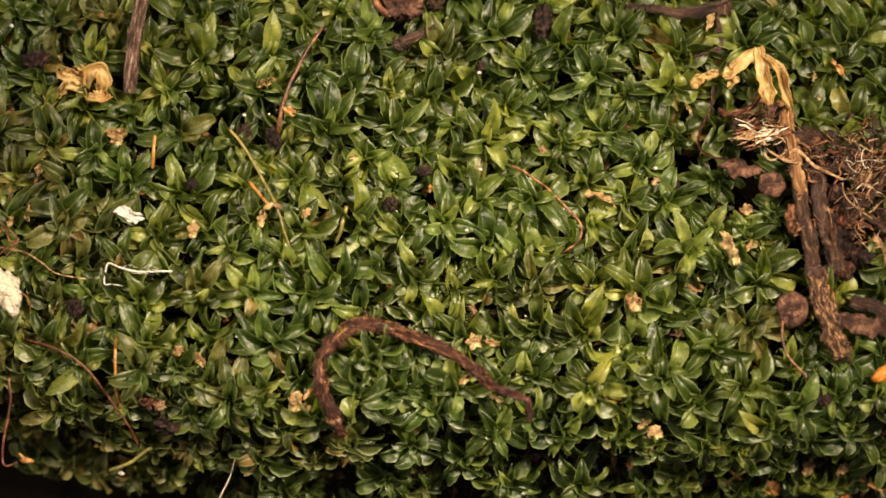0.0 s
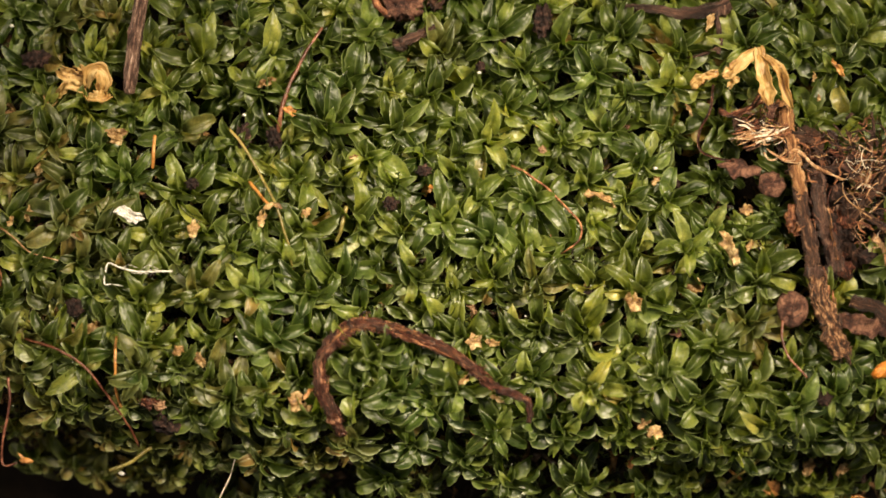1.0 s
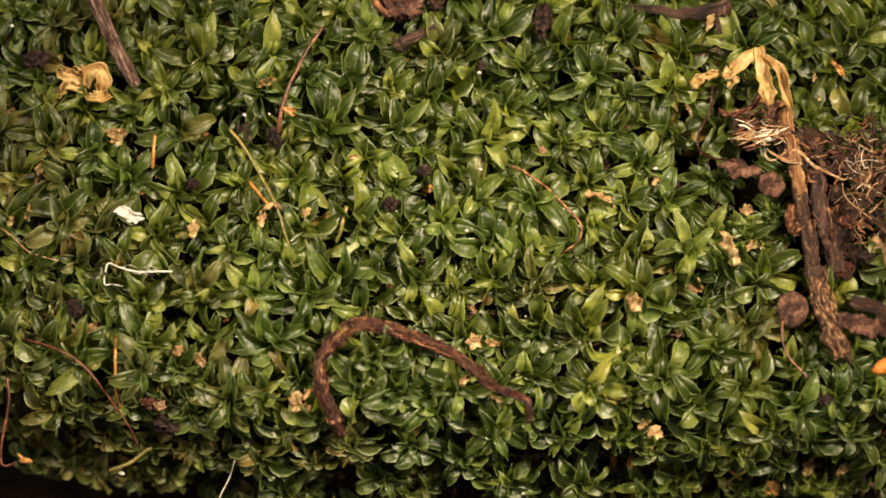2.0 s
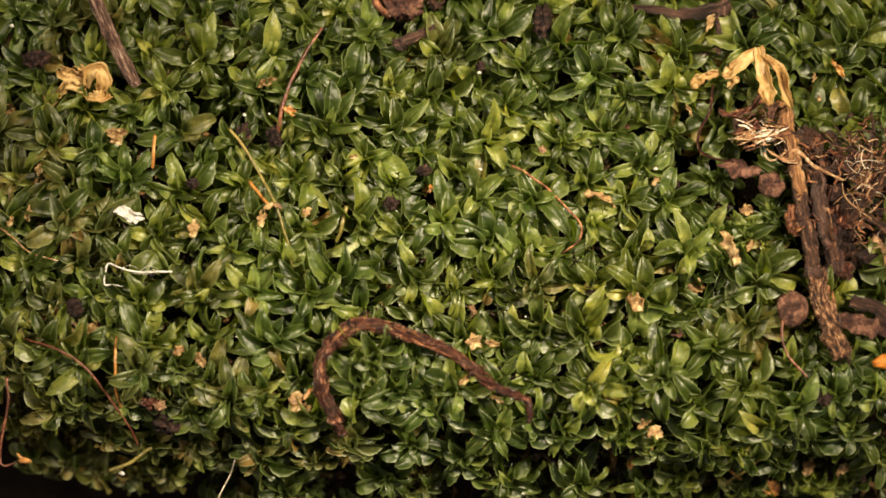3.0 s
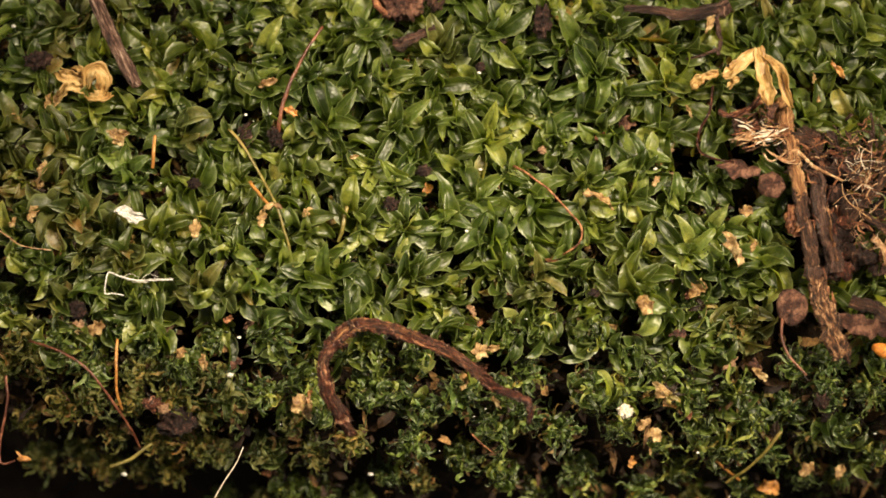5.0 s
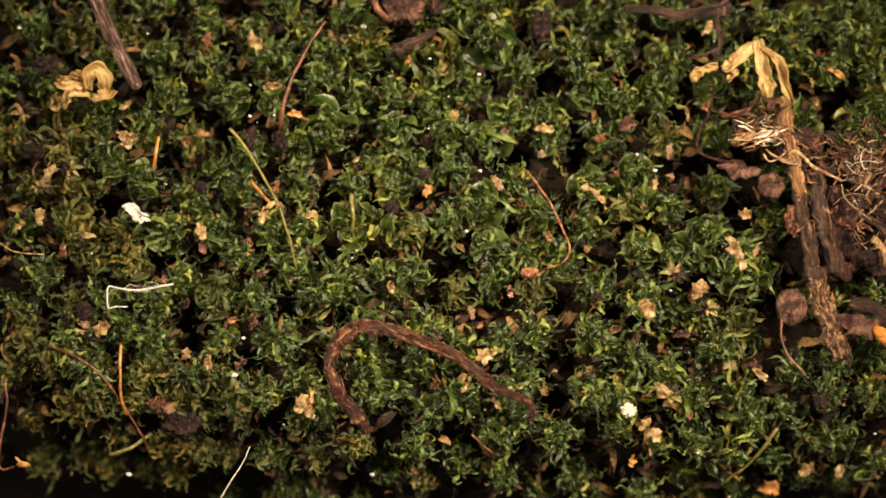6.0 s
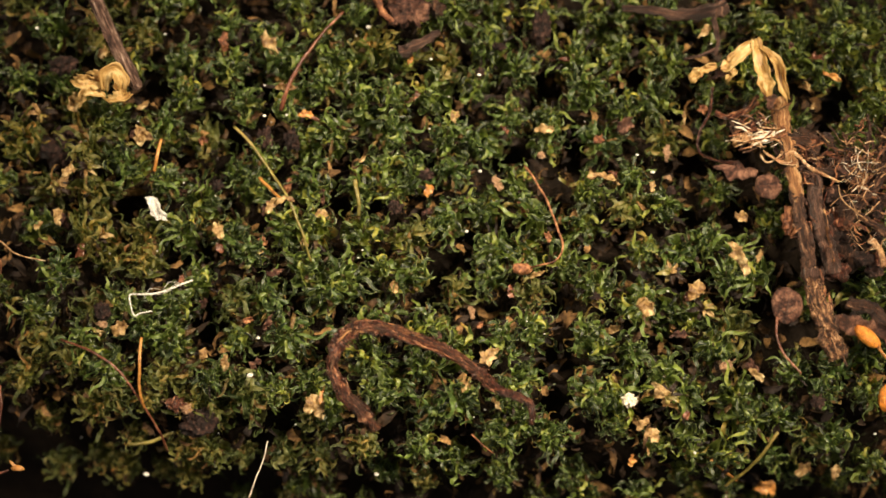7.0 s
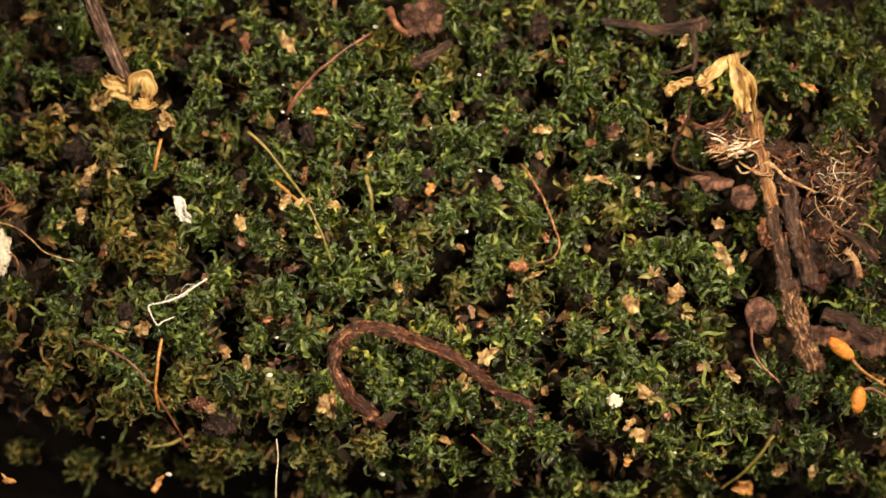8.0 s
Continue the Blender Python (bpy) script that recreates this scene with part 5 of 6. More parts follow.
    piece("side_shoot", cord([(39.55, 29.23, 1.84), (37.5, 28.39, 1.82), (35.1, 27.86, 1.34)], at, 0.32, 0.16, 16, 9, 0.6, 1.9), DARKTWIG, w, "dark thin side shoot")
    moves(w, at, [(0, 0, 0, 0, 0), (6.6, 0, 0, 0, 0), (7.0, -0.32, -0, 0, 0), (7.5, -2.25, -1.15, 0, 0), (8.0, -3.38, -1.97, 0, -2)])


def domed_leaf(size, turn, crease, seed):
    """A dry leaf that arches like a shell, with a fold along it and an uneven rim; size: half lengths and height (mm)."""
    bm = bmesh.new()
    rings, n = [[bm.verts.new((0, 0, size[2]))]], 26
    for i in range(1, 9):
        r, ring = i / 8, []
        for j in range(n):
            a = 2 * math.pi * j / n
            k = r * (1 + 0.10 * noise.noise(Vector((2 * math.cos(a), 2 * math.sin(a), seed))) + 0.05 * math.sin(5 * a + seed))
            x, y = k * math.cos(a), k * math.sin(a)
            z = size[2] * (1 - r ** 2.2) - crease * math.exp(-(y * 4.5 + 0.5 * math.sin(3 * x)) ** 2) * (1 - 0.4 * r) + 0.32 * noise.noise(Vector((x * 2.6, y * 2.6, seed))) + 0.14 * noise.noise(Vector((x * 6, y * 6, seed)))
            ring.append(bm.verts.new((x * size[0], y * size[1], z)))
        rings.append(ring)
    for j in range(n):
        bm.faces.new((rings[0][0], rings[1][j], rings[1][(j + 1) % n]))
    for r0, r1 in zip(rings[1:], rings[2:]):
        for j in range(n):
            bm.faces.new((r0[j], r1[j], r1[(j + 1) % n], r0[(j + 1) % n]))
    bmesh.ops.rotate(bm, cent=(0, 0, 0), matrix=Matrix.Rotation(radians(turn), 3, "Z"), verts=bm.verts)
    return thick(bm, 0.12)


def make_heap():
    """The heap of broken twigs, bark, dead leaves and fibres; it slides a little at the end as one."""
    at = (52.53, -3.71, 0.49)
    w = thing("broken_twig", at, "broken brown twig with peeling orange and dark bark", "twig")
    upper = piece("upper_length", cord([(49.06, 20.21, 0.62), (49.3, 16.67, 1.66), (49.93, 12.02, 1.91), (50.81, 6.93, 2.47), (51.62, 1.22, 2.31), (52.7, -4.13, 1.38)], at, 0.80, 0.98, 140, 24, 0.26, 2.6, 3, 1.0), TWIG, w)
    lower = piece("lower_length", cord([(52.42, -3.3, 1.31), (53.24, -6.36, 1.56), (54.31, -11.06, 2.9), (55.87, -15.87, 1.96)], at, 1.15, 1.45, 120, 28, 0.32, 2.8, 3, 5.0), SPECKLED, w, "speckled tan and black bark")
    piece("peeled_end", cord([(49.38, 22.55, -2.34), (49.11, 19.3, 1.22), (49.48, 15.64, 2.4), (49.9, 11.98, 2.11)], at, 1.05, 0.95, 50, 18, 0.34, 2.0, 2, 7.0), BARE, w, "peeled orange-brown end")
    piece("bare_wood", cord([(50.25, 11.9, 2.3), (50.5, 9.6, 2.75), (50.7, 7.8, 2.75), (50.85, 6.4, 2.5), (50.95, 5.4, 2.0)], at, 0.90, 0.55, 40, 18, 0.32, 2.2, 2, 3.0), BARE, upper, "bare orange wood where the bark is stripped")
    piece("node", lump((3.0, 2.2, 2.4), 6.0, 0.35), DARKTWIG, w, "ragged dark node").location = (0, 0, 1.2 * MM)
    rnd = random.Random(31)
    for k in range(24):
        u = rnd.random()
        p = Vector((-3.6 + 7.4 * u + rnd.uniform(-0.5, 0.5), 20.0 - 31.0 * u, 2.5 - 0.3 * u))
        piece("bark_flake", withered(rnd.uniform(1.2, 3.2), rnd.uniform(0.2, 0.5), 25, 20, 10, k, (rnd.uniform(-25, 25), rnd.uniform(-6, 10), -76 + rnd.uniform(-14, 14)), p, n=5),
              (TWIG, BARE, DARKTWIG, TWIG)[k % 4] if u < 0.3 else (TWIG, DARKTWIG, ROOTLET)[k % 3], upper if u < 0.68 else lower)
    for k in range(14):
        a = Vector((rnd.uniform(2.2, 4.2), -11.6 + rnd.uniform(-0.6, 0.9), 1.6 + rnd.uniform(-0.9, 0.8)))
        b = a + Vector((rnd.uniform(0.2, 1.1), rnd.uniform(-2.2, -0.7), rnd.uniform(-0.5, 0.3)))
        r = rnd.uniform(0.12, 0.34)
        piece("end_splinter", tube(bmesh.new(), smooth_line([a, a.lerp(b, 0.5) + Vector((0.1, 0, 0.15)), b], 7), lambda u: r * (1.05 - u), 6, 0.4, 1.6, 0, k), (DARKTWIG, TWIG, SPECKLED)[k % 3], lower, "splinter of the broken end")
    moves(w, at, HEAP)
    at = (53.22, 10.16, 2.1)
    w = thing("dark_twig", at, "dark grey-brown broken twig with a pale streak", "twig")
    piece("bark", cord([(53.14, 11.55, 1.83), (53.41, 7.37, 2.37), (54.39, 2.19, 1.62), (55.88, -3.65, 0.59)], at, 1.0, 1.15, 100, 24, 0.24, 2.4, 3, 3.0), DARKTWIG, w)
    piece("pale_streak", cord([(54.35, 6.2, 2.9), (54.75, 3.4, 2.75), (55.2, 0.8, 2.3), (55.75, -2.0, 1.75)], at, 0.22, 0.30, 24, 7, 0.4, 2.0), BARE, w, "pale streak of stripped wood")
    for k in range(5):
        rnd = random.Random(90 + k)
        p = Vector((0.3 + 0.4 * k + rnd.uniform(-0.3, 0.3), -2.6 * k, 1.2))
        piece("bark_flake", withered(2.4, 0.5, 20, 10, 10, k, (rnd.uniform(-15, 15), 0, -78 + rnd.uniform(-6, 6)), p, n=4), (TWIG, DARKTWIG)[k % 2], w)
    moves(w, at, HEAP)
    for k, (p, q, r0, r1, mat, lab) in enumerate((
            ((57.52, 3.58, 0.92), (63.71, 11.65, 1.74), 0.6, 0.8, TWIG, "dark broken twiglet in the heap"), ((59.91, 4.73, 1.32), (64.96, -0.59, 3.18), 0.5, 0.7, TWIG, "pale-streaked broken twiglet in the heap"),
            ((60.99, 1.44, 1.33), (62.77, -2.89, 2.49), 0.5, 0.4, FIBRE, "pale stripped twig end in the heap"), ((57.36, -7.81, 1.91), (64.95, -11.51, 0.95), 0.9, 1.1, TWIG, "dark brown broken twiglet below the heap"),
            ((53.78, 11.21, 1.84), (59.11, 10.08, 2.4), 0.7, 0.6, TWIG, "brown twiglet lying across"), ((49.05, 15.73, 2.04), (54.44, 14.23, 2.38), 1.0, 0.6, TWIG, "dark decayed twiglet in the heap"),
            ((41.89, 19.45, 0.64), (45.92, 21.37, 1.3), 0.55, 0.35, ROOTLET, "brown rootlet crossing the heap"), ((60.64, 13.2, 2.2), (61.2, 19.5, 2.6), 0.34, 0.2, TWIG, "brown forked rootlet in the heap"), ((61.0, 16.6, 2.5), (57.9, 16.4, 2.4), 0.2, 0.12, TWIG, "thin brown side rootlet in the heap"))):
        a, b = Vector(p), Vector(q)
        mid = (a + b) / 2 + Vector((0.5, 0.3, 0.3))
        single("twiglet", cord([a, a.lerp(mid, 0.6), mid, b], p, r0, r1, 22, 10, 0.35, 1.3, 3, k * 1.7), mat, p, lab, "twig", "twiglets of the heap", HEAP)
    strand("rootlet", [(39.59, 20.09, 1.06), (41.79, 19.32, 1.43), (43.81, 20.25, 1.72), (45.8, 22.74, 1.22)], 0.45, 0.3, ROOT, "red-brown shaggy rootlet crossing the heap", "rootlet", HEAP, rough=0.5)
    strand("wood_fibre", [(48.58, 13.66, 2.65), (50.46, 13.57, 3), (52.34, 11.76, 2.96), (54.37, 10.58, 3.08), (56.72, 9.4, 3.16)], 0.34, 0.22, FIBRE, "pale torn wood fibre lying across the heap", "wood fibre", HEAP, rough=0.5, seed=2)
    strand("wood_fibre", [(45.71, 13.54, 2.48), (46.43, 12.3, 2.79), (47.71, 12.59, 2.95), (48.88, 13.78, 2.84)], 0.16, 0.12, FIBRE, "thin looped wood fibre over the heap", "wood fibre", HEAP, rough=0.4, seed=5)
    strand("rootlet", [(42.03, 19.32, 0.83), (42.25, 17.2, 1.22), (43.64, 14.38, 1.78)], 0.55, 0.4, TWIG, "frayed brown rootlet of the heap", "rootlet", HEAP, rough=0.5, seed=4)
    strand("rootlet", [(43.19, 18.73, 0.51), (44.95, 17.58, 1.68), (47.47, 17.29, 2.13)], 0.8, 0.6, ROOT, "dark red-brown bark shred", "rootlet", HEAP, rough=0.5, seed=7)
    at = (49.83, 4.04, 1.46)
    single("bark_scrap", lump((2.2, 4.2, 1.5), 9.0, 0.4, 4, 2.4), ROOTLET, at, "rough red-brown bark scrap with pale specks", "bark", "", HEAP)
    at = (45.4, 15.93, 2.88)
    f = thing("splinter_tuft", at, "pale torn wood splinters fanned over the heap", "wood splinters")
    rnd = random.Random(8)
    for k in range(48):
        ang = radians(rnd.gauss(18, 26) + (180 if k % 3 else 0))
        c = Vector((rnd.uniform(-2.6, 3.0), rnd.gauss(0, 0.8), rnd.uniform(-0.5, 0.9)))
        d = Vector((math.cos(ang), math.sin(ang) * 0.8, rnd.uniform(-0.12, 0.25))) * rnd.uniform(0.8, 2.3)
        w = rnd.choice((0.05, 0.08, 0.11, 0.2))
        piece("splinter", tube(bmesh.new(), smooth_line([c - d * 0.6, c + Vector((rnd.uniform(-0.4, 0.4), rnd.uniform(-0.3, 0.3), 0.25)), c + d], 9), lambda u: w * (1 - abs(u - 0.4) * 1.3) + 0.03, 6, 0.5, 1.5, 0, k, 0.5),
              (FIBRE, IVORY, FIBRE, ROOTLET)[k % 4], f)
    for k in range(5):
        c = Vector((rnd.uniform(-0.5, 3.0), rnd.uniform(-1.0, 1.0), rnd.uniform(0.0, 0.6)))
        piece("torn_flake", withered(rnd.uniform(2.4, 4.2), rnd.uniform(0.4, 0.8), rnd.uniform(30, 80), 40, 40, k, (rnd.uniform(-30, 30), rnd.uniform(-14, 8), rnd.gauss(196, 12)), c, n=9), (FIBRE, IVORY, FIBRE)[k % 3], f, "torn pale flake")
    for k in range(7):
        a = radians(-40 - 34 * k)
        c = Vector((0.6 + 0.25 * k, -2.0 - 0.16 * k, 0.4))
        piece("curled_fibre", tube(bmesh.new(), smooth_line([c, c + Vector((0.9, -1.0, 0.3)), c + Vector((2.0 + 0.2 * k, -1.2, 0.4)), c + Vector((2.9, -0.1 + 0.2 * math.sin(a), 0.3))], 14), lambda u: 0.10 - 0.05 * u, 5, 0.3), (FIBRE, ROOTLET)[k % 2], f, "curled pale fibre")
    moves(f, at, HEAP)
    at = (56.09, 13.67, 1.97)
    g = thing("root_tangle", at, "tangled mass of brown fibrous roots and shreds", "roots")
    for k in range(270):
        rnd = random.Random(200 + k)
        u = rnd.random()
        if k < 140:
            c = Vector((rnd.uniform(-7.5, 8.5), rnd.gauss(0, 2.0) + 0.3, rnd.uniform(-0.6, 1.2)))
        elif k < 235:
            c = Vector((rnd.uniform(2.0, 8.5), rnd.uniform(-14, 0), rnd.uniform(-1.2, 0.6)))
        else:
            c = Vector((rnd.uniform(-14, -8), rnd.uniform(2, 6.5), rnd.uniform(-0.8, 0.6)))
        d = Vector((rnd.uniform(-1, 1), rnd.uniform(-0.75, 0.75), rnd.uniform(-0.2, 0.3))) * rnd.uniform(2.2, 5.0)
        s = Vector((rnd.uniform(-1, 1), rnd.uniform(-1, 1), rnd.uniform(0, 0.8))) * 0.9
        r = rnd.choice((0.03, 0.04, 0.06, 0.08, 0.11, 0.18))
        piece("rootlet", tube(bmesh.new(), smooth_line([c - d * 0.5, c - d * 0.15 + s * 0.5, c + d * 0.2 - s * 0.2, c + d * 0.6 + s * 0.3], 12), lambda q: r * (1 - 0.55 * q), 6, 0.3, 1.2, 0, k),
              (ROOTLET, TWIG, ROOTLET, IVORY if k > 180 else ROOT, TWIG, FIBRE if k > 140 else DARKTWIG, DARKTWIG, ROOT, FIBRE)[k % 9], g)
    for k in range(60):
        rnd = random.Random(900 + k)
        c = Vector((3.4 + rnd.gauss(0, 1.3), -3.2 + rnd.gauss(0, 2.4), rnd.uniform(0.2, 1.5)))
        d = Vector((rnd.gauss(0, 1), rnd.gauss(0, 1), rnd.uniform(-0.2, 0.4))) * rnd.uniform(0.5, 1.3)
        e = Vector((-d.y, d.x, 0.3)) * rnd.uniform(0.05, 0.5)
        r = rnd.choice((0.03, 0.04, 0.06, 0.12))
        piece("rootlet", tube(bmesh.new(), smooth_line([c - d, c - d * 0.3 + e * 0.6, c + d * 0.5 + e * 0.4, c + d - e * 0.4], 10), lambda q: r * (1 - 0.5 * q), 5, 0.3), (FIBRE, IVORY, FIBRE, ROOTLET)[k % 4], g)
    for k in range(110):
        rnd = random.Random(1200 + k)
        c = Vector((rnd.uniform(-5.5, 9), rnd.gauss(-1.0, 2.2) if k < 60 else rnd.uniform(-13, 0), rnd.uniform(-0.8, 1.1))) if k < 90 else Vector((rnd.uniform(-14, -7), rnd.uniform(0.5, 6.0), rnd.uniform(-1.4, 0.3)))
        piece("bark_chip", withered(rnd.uniform(1.0, 3.4), rnd.uniform(0.25, 0.9), rnd.uniform(10, 90), 40, 34, k, (rnd.uniform(-60, 60), rnd.uniform(-35, 25), rnd.uniform(0, 360)), c, n=7, crumple=0.9, cut=0.8),
              (TWIG, DARKTWIG, ROOT, SPECKLED, ROOTLET, BROWNLEAF)[k % 6], g, "chip of decayed bark")
    for k in range(44):
        rnd = random.Random(400 + k)
        c = Vector((rnd.uniform(-4.5, 9), rnd.uniform(-17, 3.5), rnd.uniform(-3.6, -1.2)))
        piece("clod", lump((rnd.uniform(1.6, 4.0), rnd.uniform(1.6, 3.4), rnd.uniform(1.4, 2.6)), k, 0.5, 3), (CRUMB, TWIG, ROOT, CRUMB)[k % 4], g, "dark peaty clod").location = c * MM
    moves(g, at, HEAP)
    single("brown_leaf", domed_leaf((1.9, 2.0, 0.9), 70, 0.55, 2.0), BROWNLEAF, (46.9, 9.2, 1.2), "small cupped brown dead leaf", "dead leaf", "brown leaves of the heap", HEAP)
    dead_leaf("brown_leaf", (42.6, 11.6, 1.5), 6.6, 3.3, 167, "folded dark brown dead leaf", BROWNLEAF, bend=40, roll=14, keel=-20, seed=1.0, rows=HEAP, crumple=0.4, group="brown leaves of the heap", cut=0.6)
    for p, L, W, turn, lab, sd in (((58.29, -11.02, 1.81), 7.5, 3.0, -14, "crumpled brown dead leaf under the heap", 3.0), ((63.81, -11.85, 0.57), 6.5, 4.2, -8, "crumpled pale brown dead leaf beside the heap", 4.0)):
        dead_leaf("brown_leaf", p, L, W, turn, lab, BROWNLEAF, bend=70, roll=20, keel=24, seed=sd, rows=HEAP, crumple=0.55, group="brown leaves of the heap", cut=0.75)
    # round leaf with veins on a red stalk
    at = (49.25, -8.88, 1.6)
    n = thing("round_leaf", at, "small round wrinkled brown leaf with raised veins", "dead leaf")
    bm = bmesh.new()
    rings = [[bm.verts.new((0, 0, 0.5))]]
    for i in range(1, 8):
        ring = []
        for j in range(28):
            a = 2 * math.pi * j / 28
            r = i / 7
            rad = (2.25 + 0.08 * math.sin(3 * a + 1) + 0.10 * noise.noise(Vector((math.cos(a) * 3, math.sin(a) * 3, 1)))) * r
            x, y = rad * math.cos(a), rad * math.sin(a) * 1.18
            z = 0.5 - 0.9 * r ** 2.4 + 0.14 * abs(math.sin(3 * a)) * r + 0.18 * noise.noise(Vector((x * 1.8, y * 1.8, 2)))
            ring.append(bm.verts.new((x, y, z)))
        rings.append(ring)
    for j in range(28):
        bm.faces.new((rings[0][0], rings[1][j], rings[1][(j + 1) % 28]))
    for r0, r1 in zip(rings[1:], rings[2:]):
        for j in range(28):
            bm.faces.new((r0[j], r1[j], r1[(j + 1) % 28], r0[(j + 1) % 28]))
    face = piece("blade", thick(bm, 0.12), BROWNLEAF, n)
    piece("midrib", tube(bmesh.new(), smooth_line([(-0.3, -2.5, -0.2), (-0.1, -1.0, 0.55), (0.15, 0.6, 0.6), (0.2, 2.3, -0.1)], 12), lambda u: 0.11 - 0.06 * u, 6, 0.2), DARKTWIG, face, "dark raised midrib")
    for k in range(6):
        y0, side = -1.5 + 0.9 * (k // 2), 1 if k % 2 else -1
        e = Vector((side * (1.75 - 0.25 * (k // 2)), y0 + 1.3, 0.0))
        piece("vein", tube(bmesh.new(), smooth_line([(0, y0, 0.5), (side * 0.8, y0 + 0.5, 0.52), e], 8), lambda u: 0.08 - 0.045 * u, 5, 0.2), DARKTWIG, face, "dark raised vein")
    piece("petiole", cord([(47.82, -10.6, 1.28), (47.59, -13.26, 1.73), (48.56, -16.15, 2.17), (50.91, -18.72, 1.73)], at, 0.2, 0.16, 20), SETA_RED, n, "thin red leaf stalk")
    moves(n, at, [(0, 0, 0, 0, 0), (3.5, 0, 0.08, 0, 0), (5.0, 0, 0.33, 0, 0), (6.5, 0, 0.49, 0, 0), (7.0, -0.64, 0.66, 0, 0), (7.5, -2.97, -0, 0, 2), (8.0, -4.42, -0.74, 0, 4)])


def make_seeds():
    spec = (("orange oval seed with a thin curved stalk", (61.93, -18.14, 2.11), 28, [(0, 0, -0, 0, 0), (1.5, 0, 0.82, 0, 0), (3.0, 0.32, 1.64, 0, -20), (4.5, 0.32, 2.79, 0, -40), (5.8, 0.48, 4.43, 0, -70), (6.5, -0.96, 6.4, 0, -72), (7.0, -2.25, 5.25, 0, -72), (7.5, -4.66, 4.43, 0, -72), (8.0, -6.03, 3.53, 0, -70)]),
            ("dull orange oval seed low at the edge", (62.7, -21.63, 1.49), 80, [(0, 1.61, -2.46, 0, 0), (5.0, 1.61, -1.31, 0, 0), (6.5, 0.64, -0.82, 0, 0), (7.0, -0.64, 0.16, 0, 0), (7.5, -3.22, -0.16, 0, 0), (8.0, -4.5, -0.16, 0, 0)]),
            ("orange oval seed with a yellow stalk at the edge", (58.26, -32.85, -13.76), 80, [(0, 0, 0, 0, 0), (0.5, 0.32, -0.49, -0.3, 0), (1.0, 0.48, -2.46, -1.0, 0), (1.5, 0.64, -3.94, -2.0, 0), (4.5, 1.61, -5.74, -3.0, 0), (8.0, 1.61, -6.56, -3.0, 0)]))
    for k, (lab, at, turn, rows) in enumerate(spec):
        s = thing("seed_capsule", at, lab, "seed", "orange seeds at the edge")
        bm = lump((4.4 if k < 1 else 3.9, 2.1, 2.1), k * 3.0, 0.10, 3, 2.2)
        bmesh.ops.rotate(bm, cent=(0, 0, 0), matrix=Matrix.Rotation(radians(turn), 3, "Z"), verts=bm.verts)
        piece("seed", bm, SEED, s)
        a = radians(turn)
        d = Vector((math.cos(a), math.sin(a), 0))
        o = Vector((d.y, -d.x, 0))
        if k == 0:
            line = [d * 1.9, d * 3.2 + o * 0.3, d * 5.0 + o * 0.2 + Vector((0, 0, -0.4)), d * 8.0 - o * 0.4 + Vector((0, 0, -1))]
        else:
            line = [d * 1.6 + o * 0.5, d * 1.9 + o * 1.6, d * 1.2 + o * 4.0, d * 0.2 + o * 7.5]
        piece("stalk", tube(bmesh.new(), smooth_line(line, 18), lambda u: 0.26 - 0.08 * u, 7, 0.15), SETA_ORANGE if k != 1 else SETA_RED, s, "thin curved stalk")
        cap = lump((0.9, 0.9, 0.9), k, 0.2, 2)
        bmesh.ops.translate(cap, vec=d * (1.9 if k < 1 else 1.6), verts=cap.verts)
        piece("collar", cap, SETA_RED, s, "rusty collar of the stalk")
        moves(s, at, rows)


make_grey_stick()
make_arched_root()
make_strands()
make_white_bits()
make_dead_leaves()
make_crumbs()
make_heap()
make_seeds()


# ---- what moves ----


def leaf_pose(q):
    r, z, az, el, tw = q
    c, s = math.cos(radians(az)), math.sin(radians(az))
    return Matrix.Translation((r * c * MM, r * s * MM, z * MM)) @ Euler((0, radians(-el), radians(az))).to_matrix().to_4x4() @ Euler((radians(tw), 0, 0)).to_matrix().to_4x4()


def between(a, b, u):
    return tuple(p + (q - p) * u for p, q in zip(a, b))


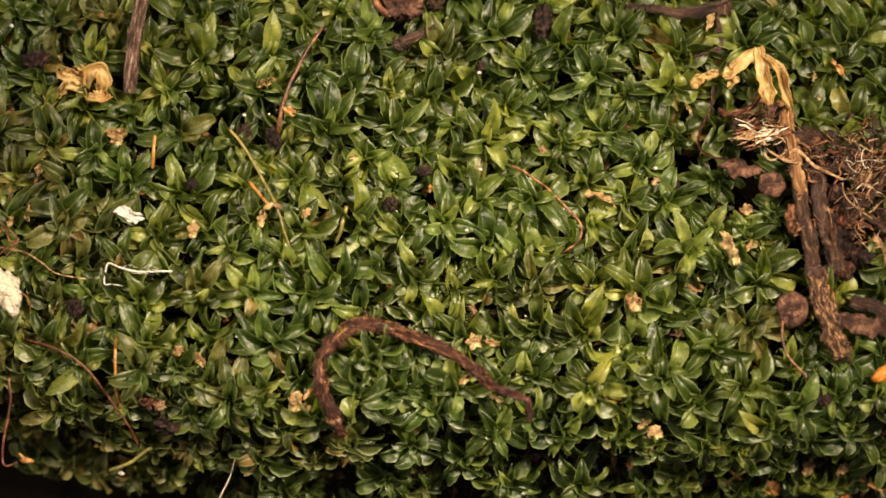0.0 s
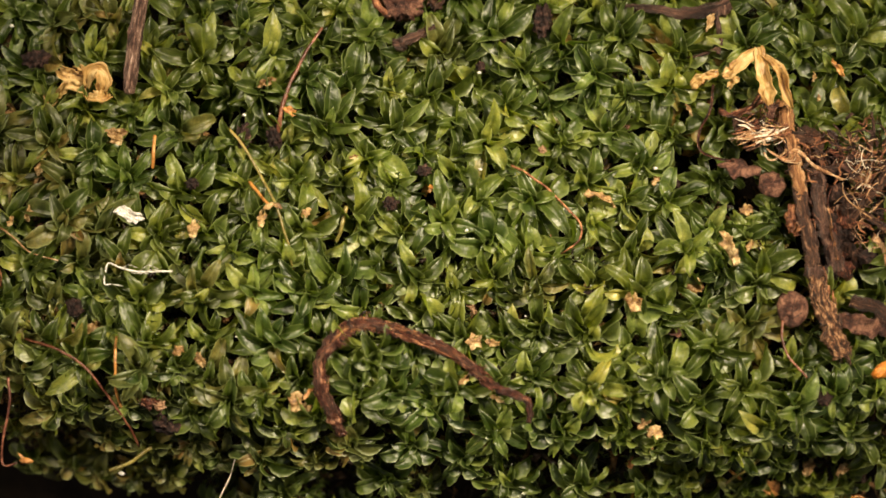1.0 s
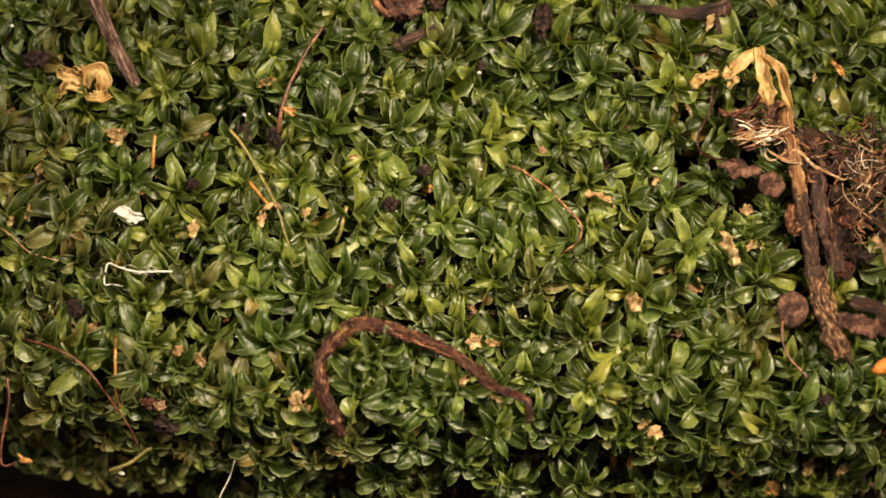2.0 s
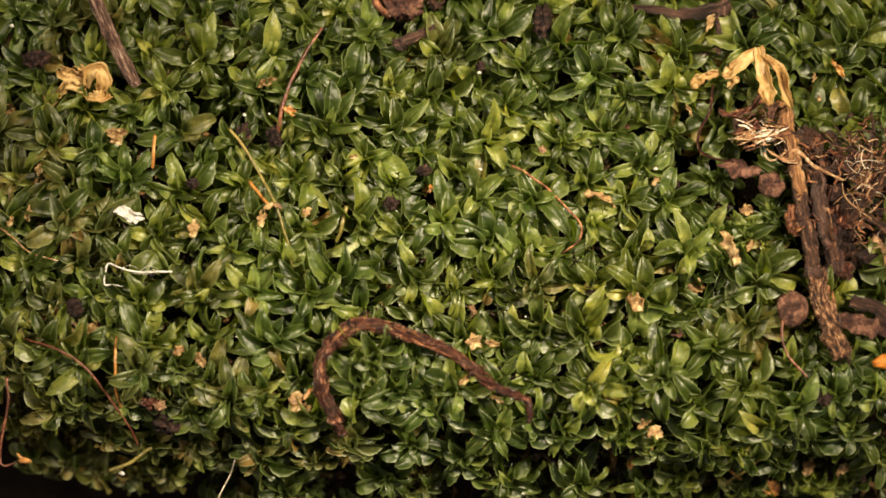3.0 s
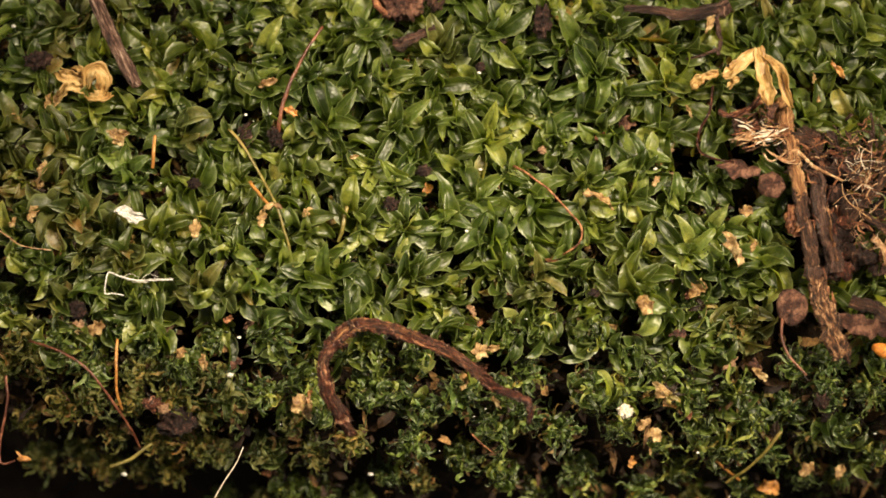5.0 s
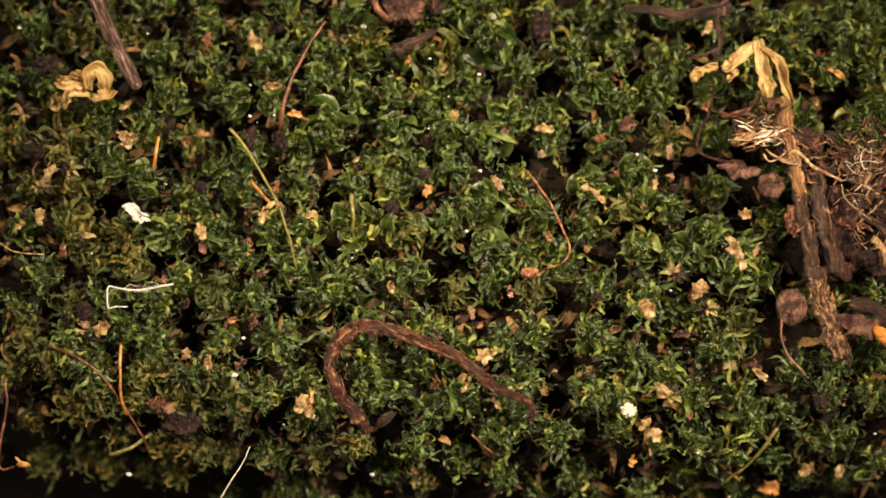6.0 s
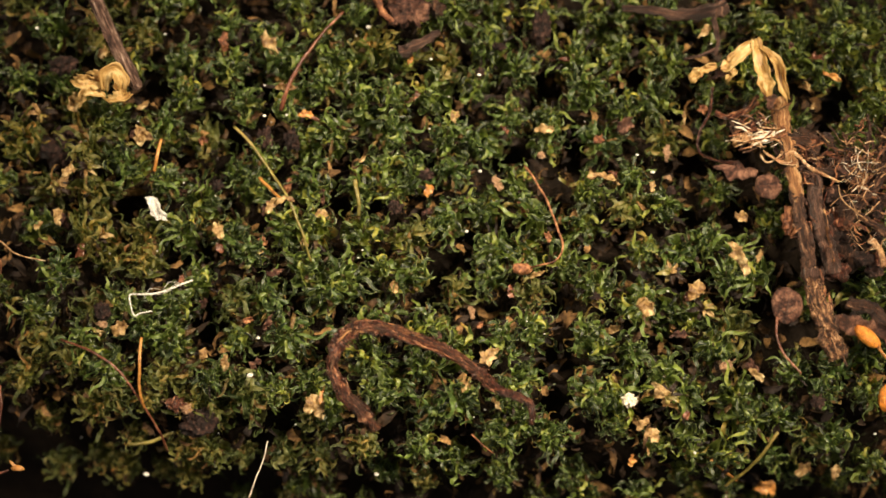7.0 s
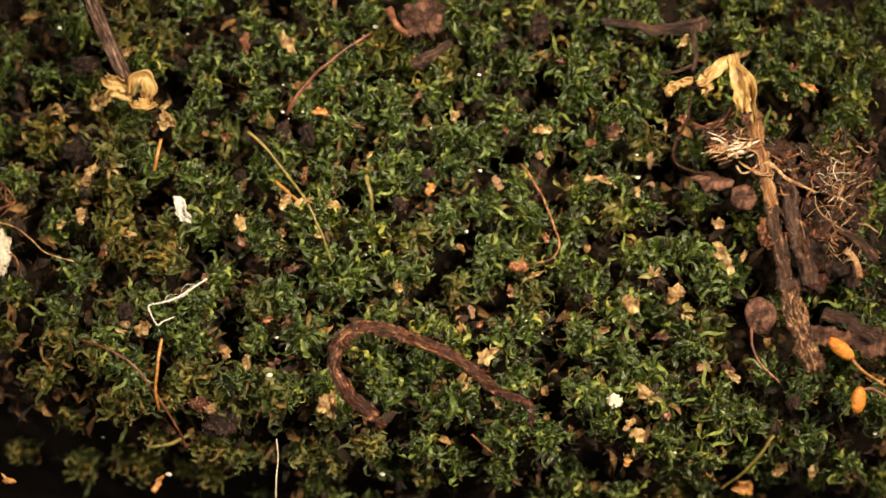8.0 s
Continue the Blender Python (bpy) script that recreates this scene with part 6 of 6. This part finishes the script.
def motions():
    # every leaf folds up and twists edge-on as it dries
    for leaf, wet, limp, dry, start in LEAF_MOVES:
        rows = [(0.0, wet), (start, wet), (start + 0.3, between(wet, limp, 0.5)), (start + 0.6, limp), (start + 1.0, between(limp, dry, 0.55)), (start + 1.5, dry), (8.0, dry)]
        walk(leaf, [(t, leaf_pose(q)) for t, q in rows])
    # the inner foliage swells into view as the leaves fold away
    for inner, spin, start in INNER_MOVES:
        walk(inner, [(t, pose(0, 0, -3.2 * MM * (1 - u), 0, 0, spin + 25 * u)) for t, u in ((0.0, 0.0), (start, 0.0), (start + 0.5, 0.5), (start + 1.0, 0.95), (start + 1.6, 1.0), (8.0, 1.0))])
    # every shoot sinks and is drawn along by the shrinking mat
    for e, clump, x, y, z, lean, start, nod, sway in SHOOTS:
        rows = []
        for t in TIMES:
            dx, dy = drift(x, y, t)
            u, v = soft(start, start + 1.8, t), soft(start, 8.2, t)
            rows.append((t, Matrix.Translation(((x + dx + clump[0] * v) * MM, (y + dy + clump[1] * v) * MM, (z - (1.7 + 0.16 * nod) * u) * MM)) @ pose(0, 0, 0, lean[0] * (1 - 0.8 * u) + nod * u, lean[1] * (1 - 0.8 * u) + sway * u, 0)))
        walk(e, rows)
    # what lies on the mat rides with it
    for ob, at, given, sink, spin in MOVES:
        rows = []
        at = at if ob.parent else seated(at)
        if given:
            for t, dx, dy, dz, turn in given:
                if not ob.parent:
                    dz -= 0.8 * soft(onset(at[0], at[1]), onset(at[0], at[1]) + 1.8, t)
                rows.append((t, Matrix.Translation([(c + d) * MM for c, d in zip(at, (dx, dy, dz))]) @ pose(0, 0, 0, 0, 0, turn)))
        else:
            for t in TIMES:
                dx, dy = drift(at[0], at[1], t)
                u = soft(onset(at[0], at[1]), onset(at[0], at[1]) + 1.8, t)
                rows.append((t, Matrix.Translation(((at[0] + dx) * MM, (at[1] + dy) * MM, (at[2] - (sink + 0.8) * u) * MM)) @ pose(0, 0, 0, 0, 0, spin * u)))
        walk(ob, rows)


motions()
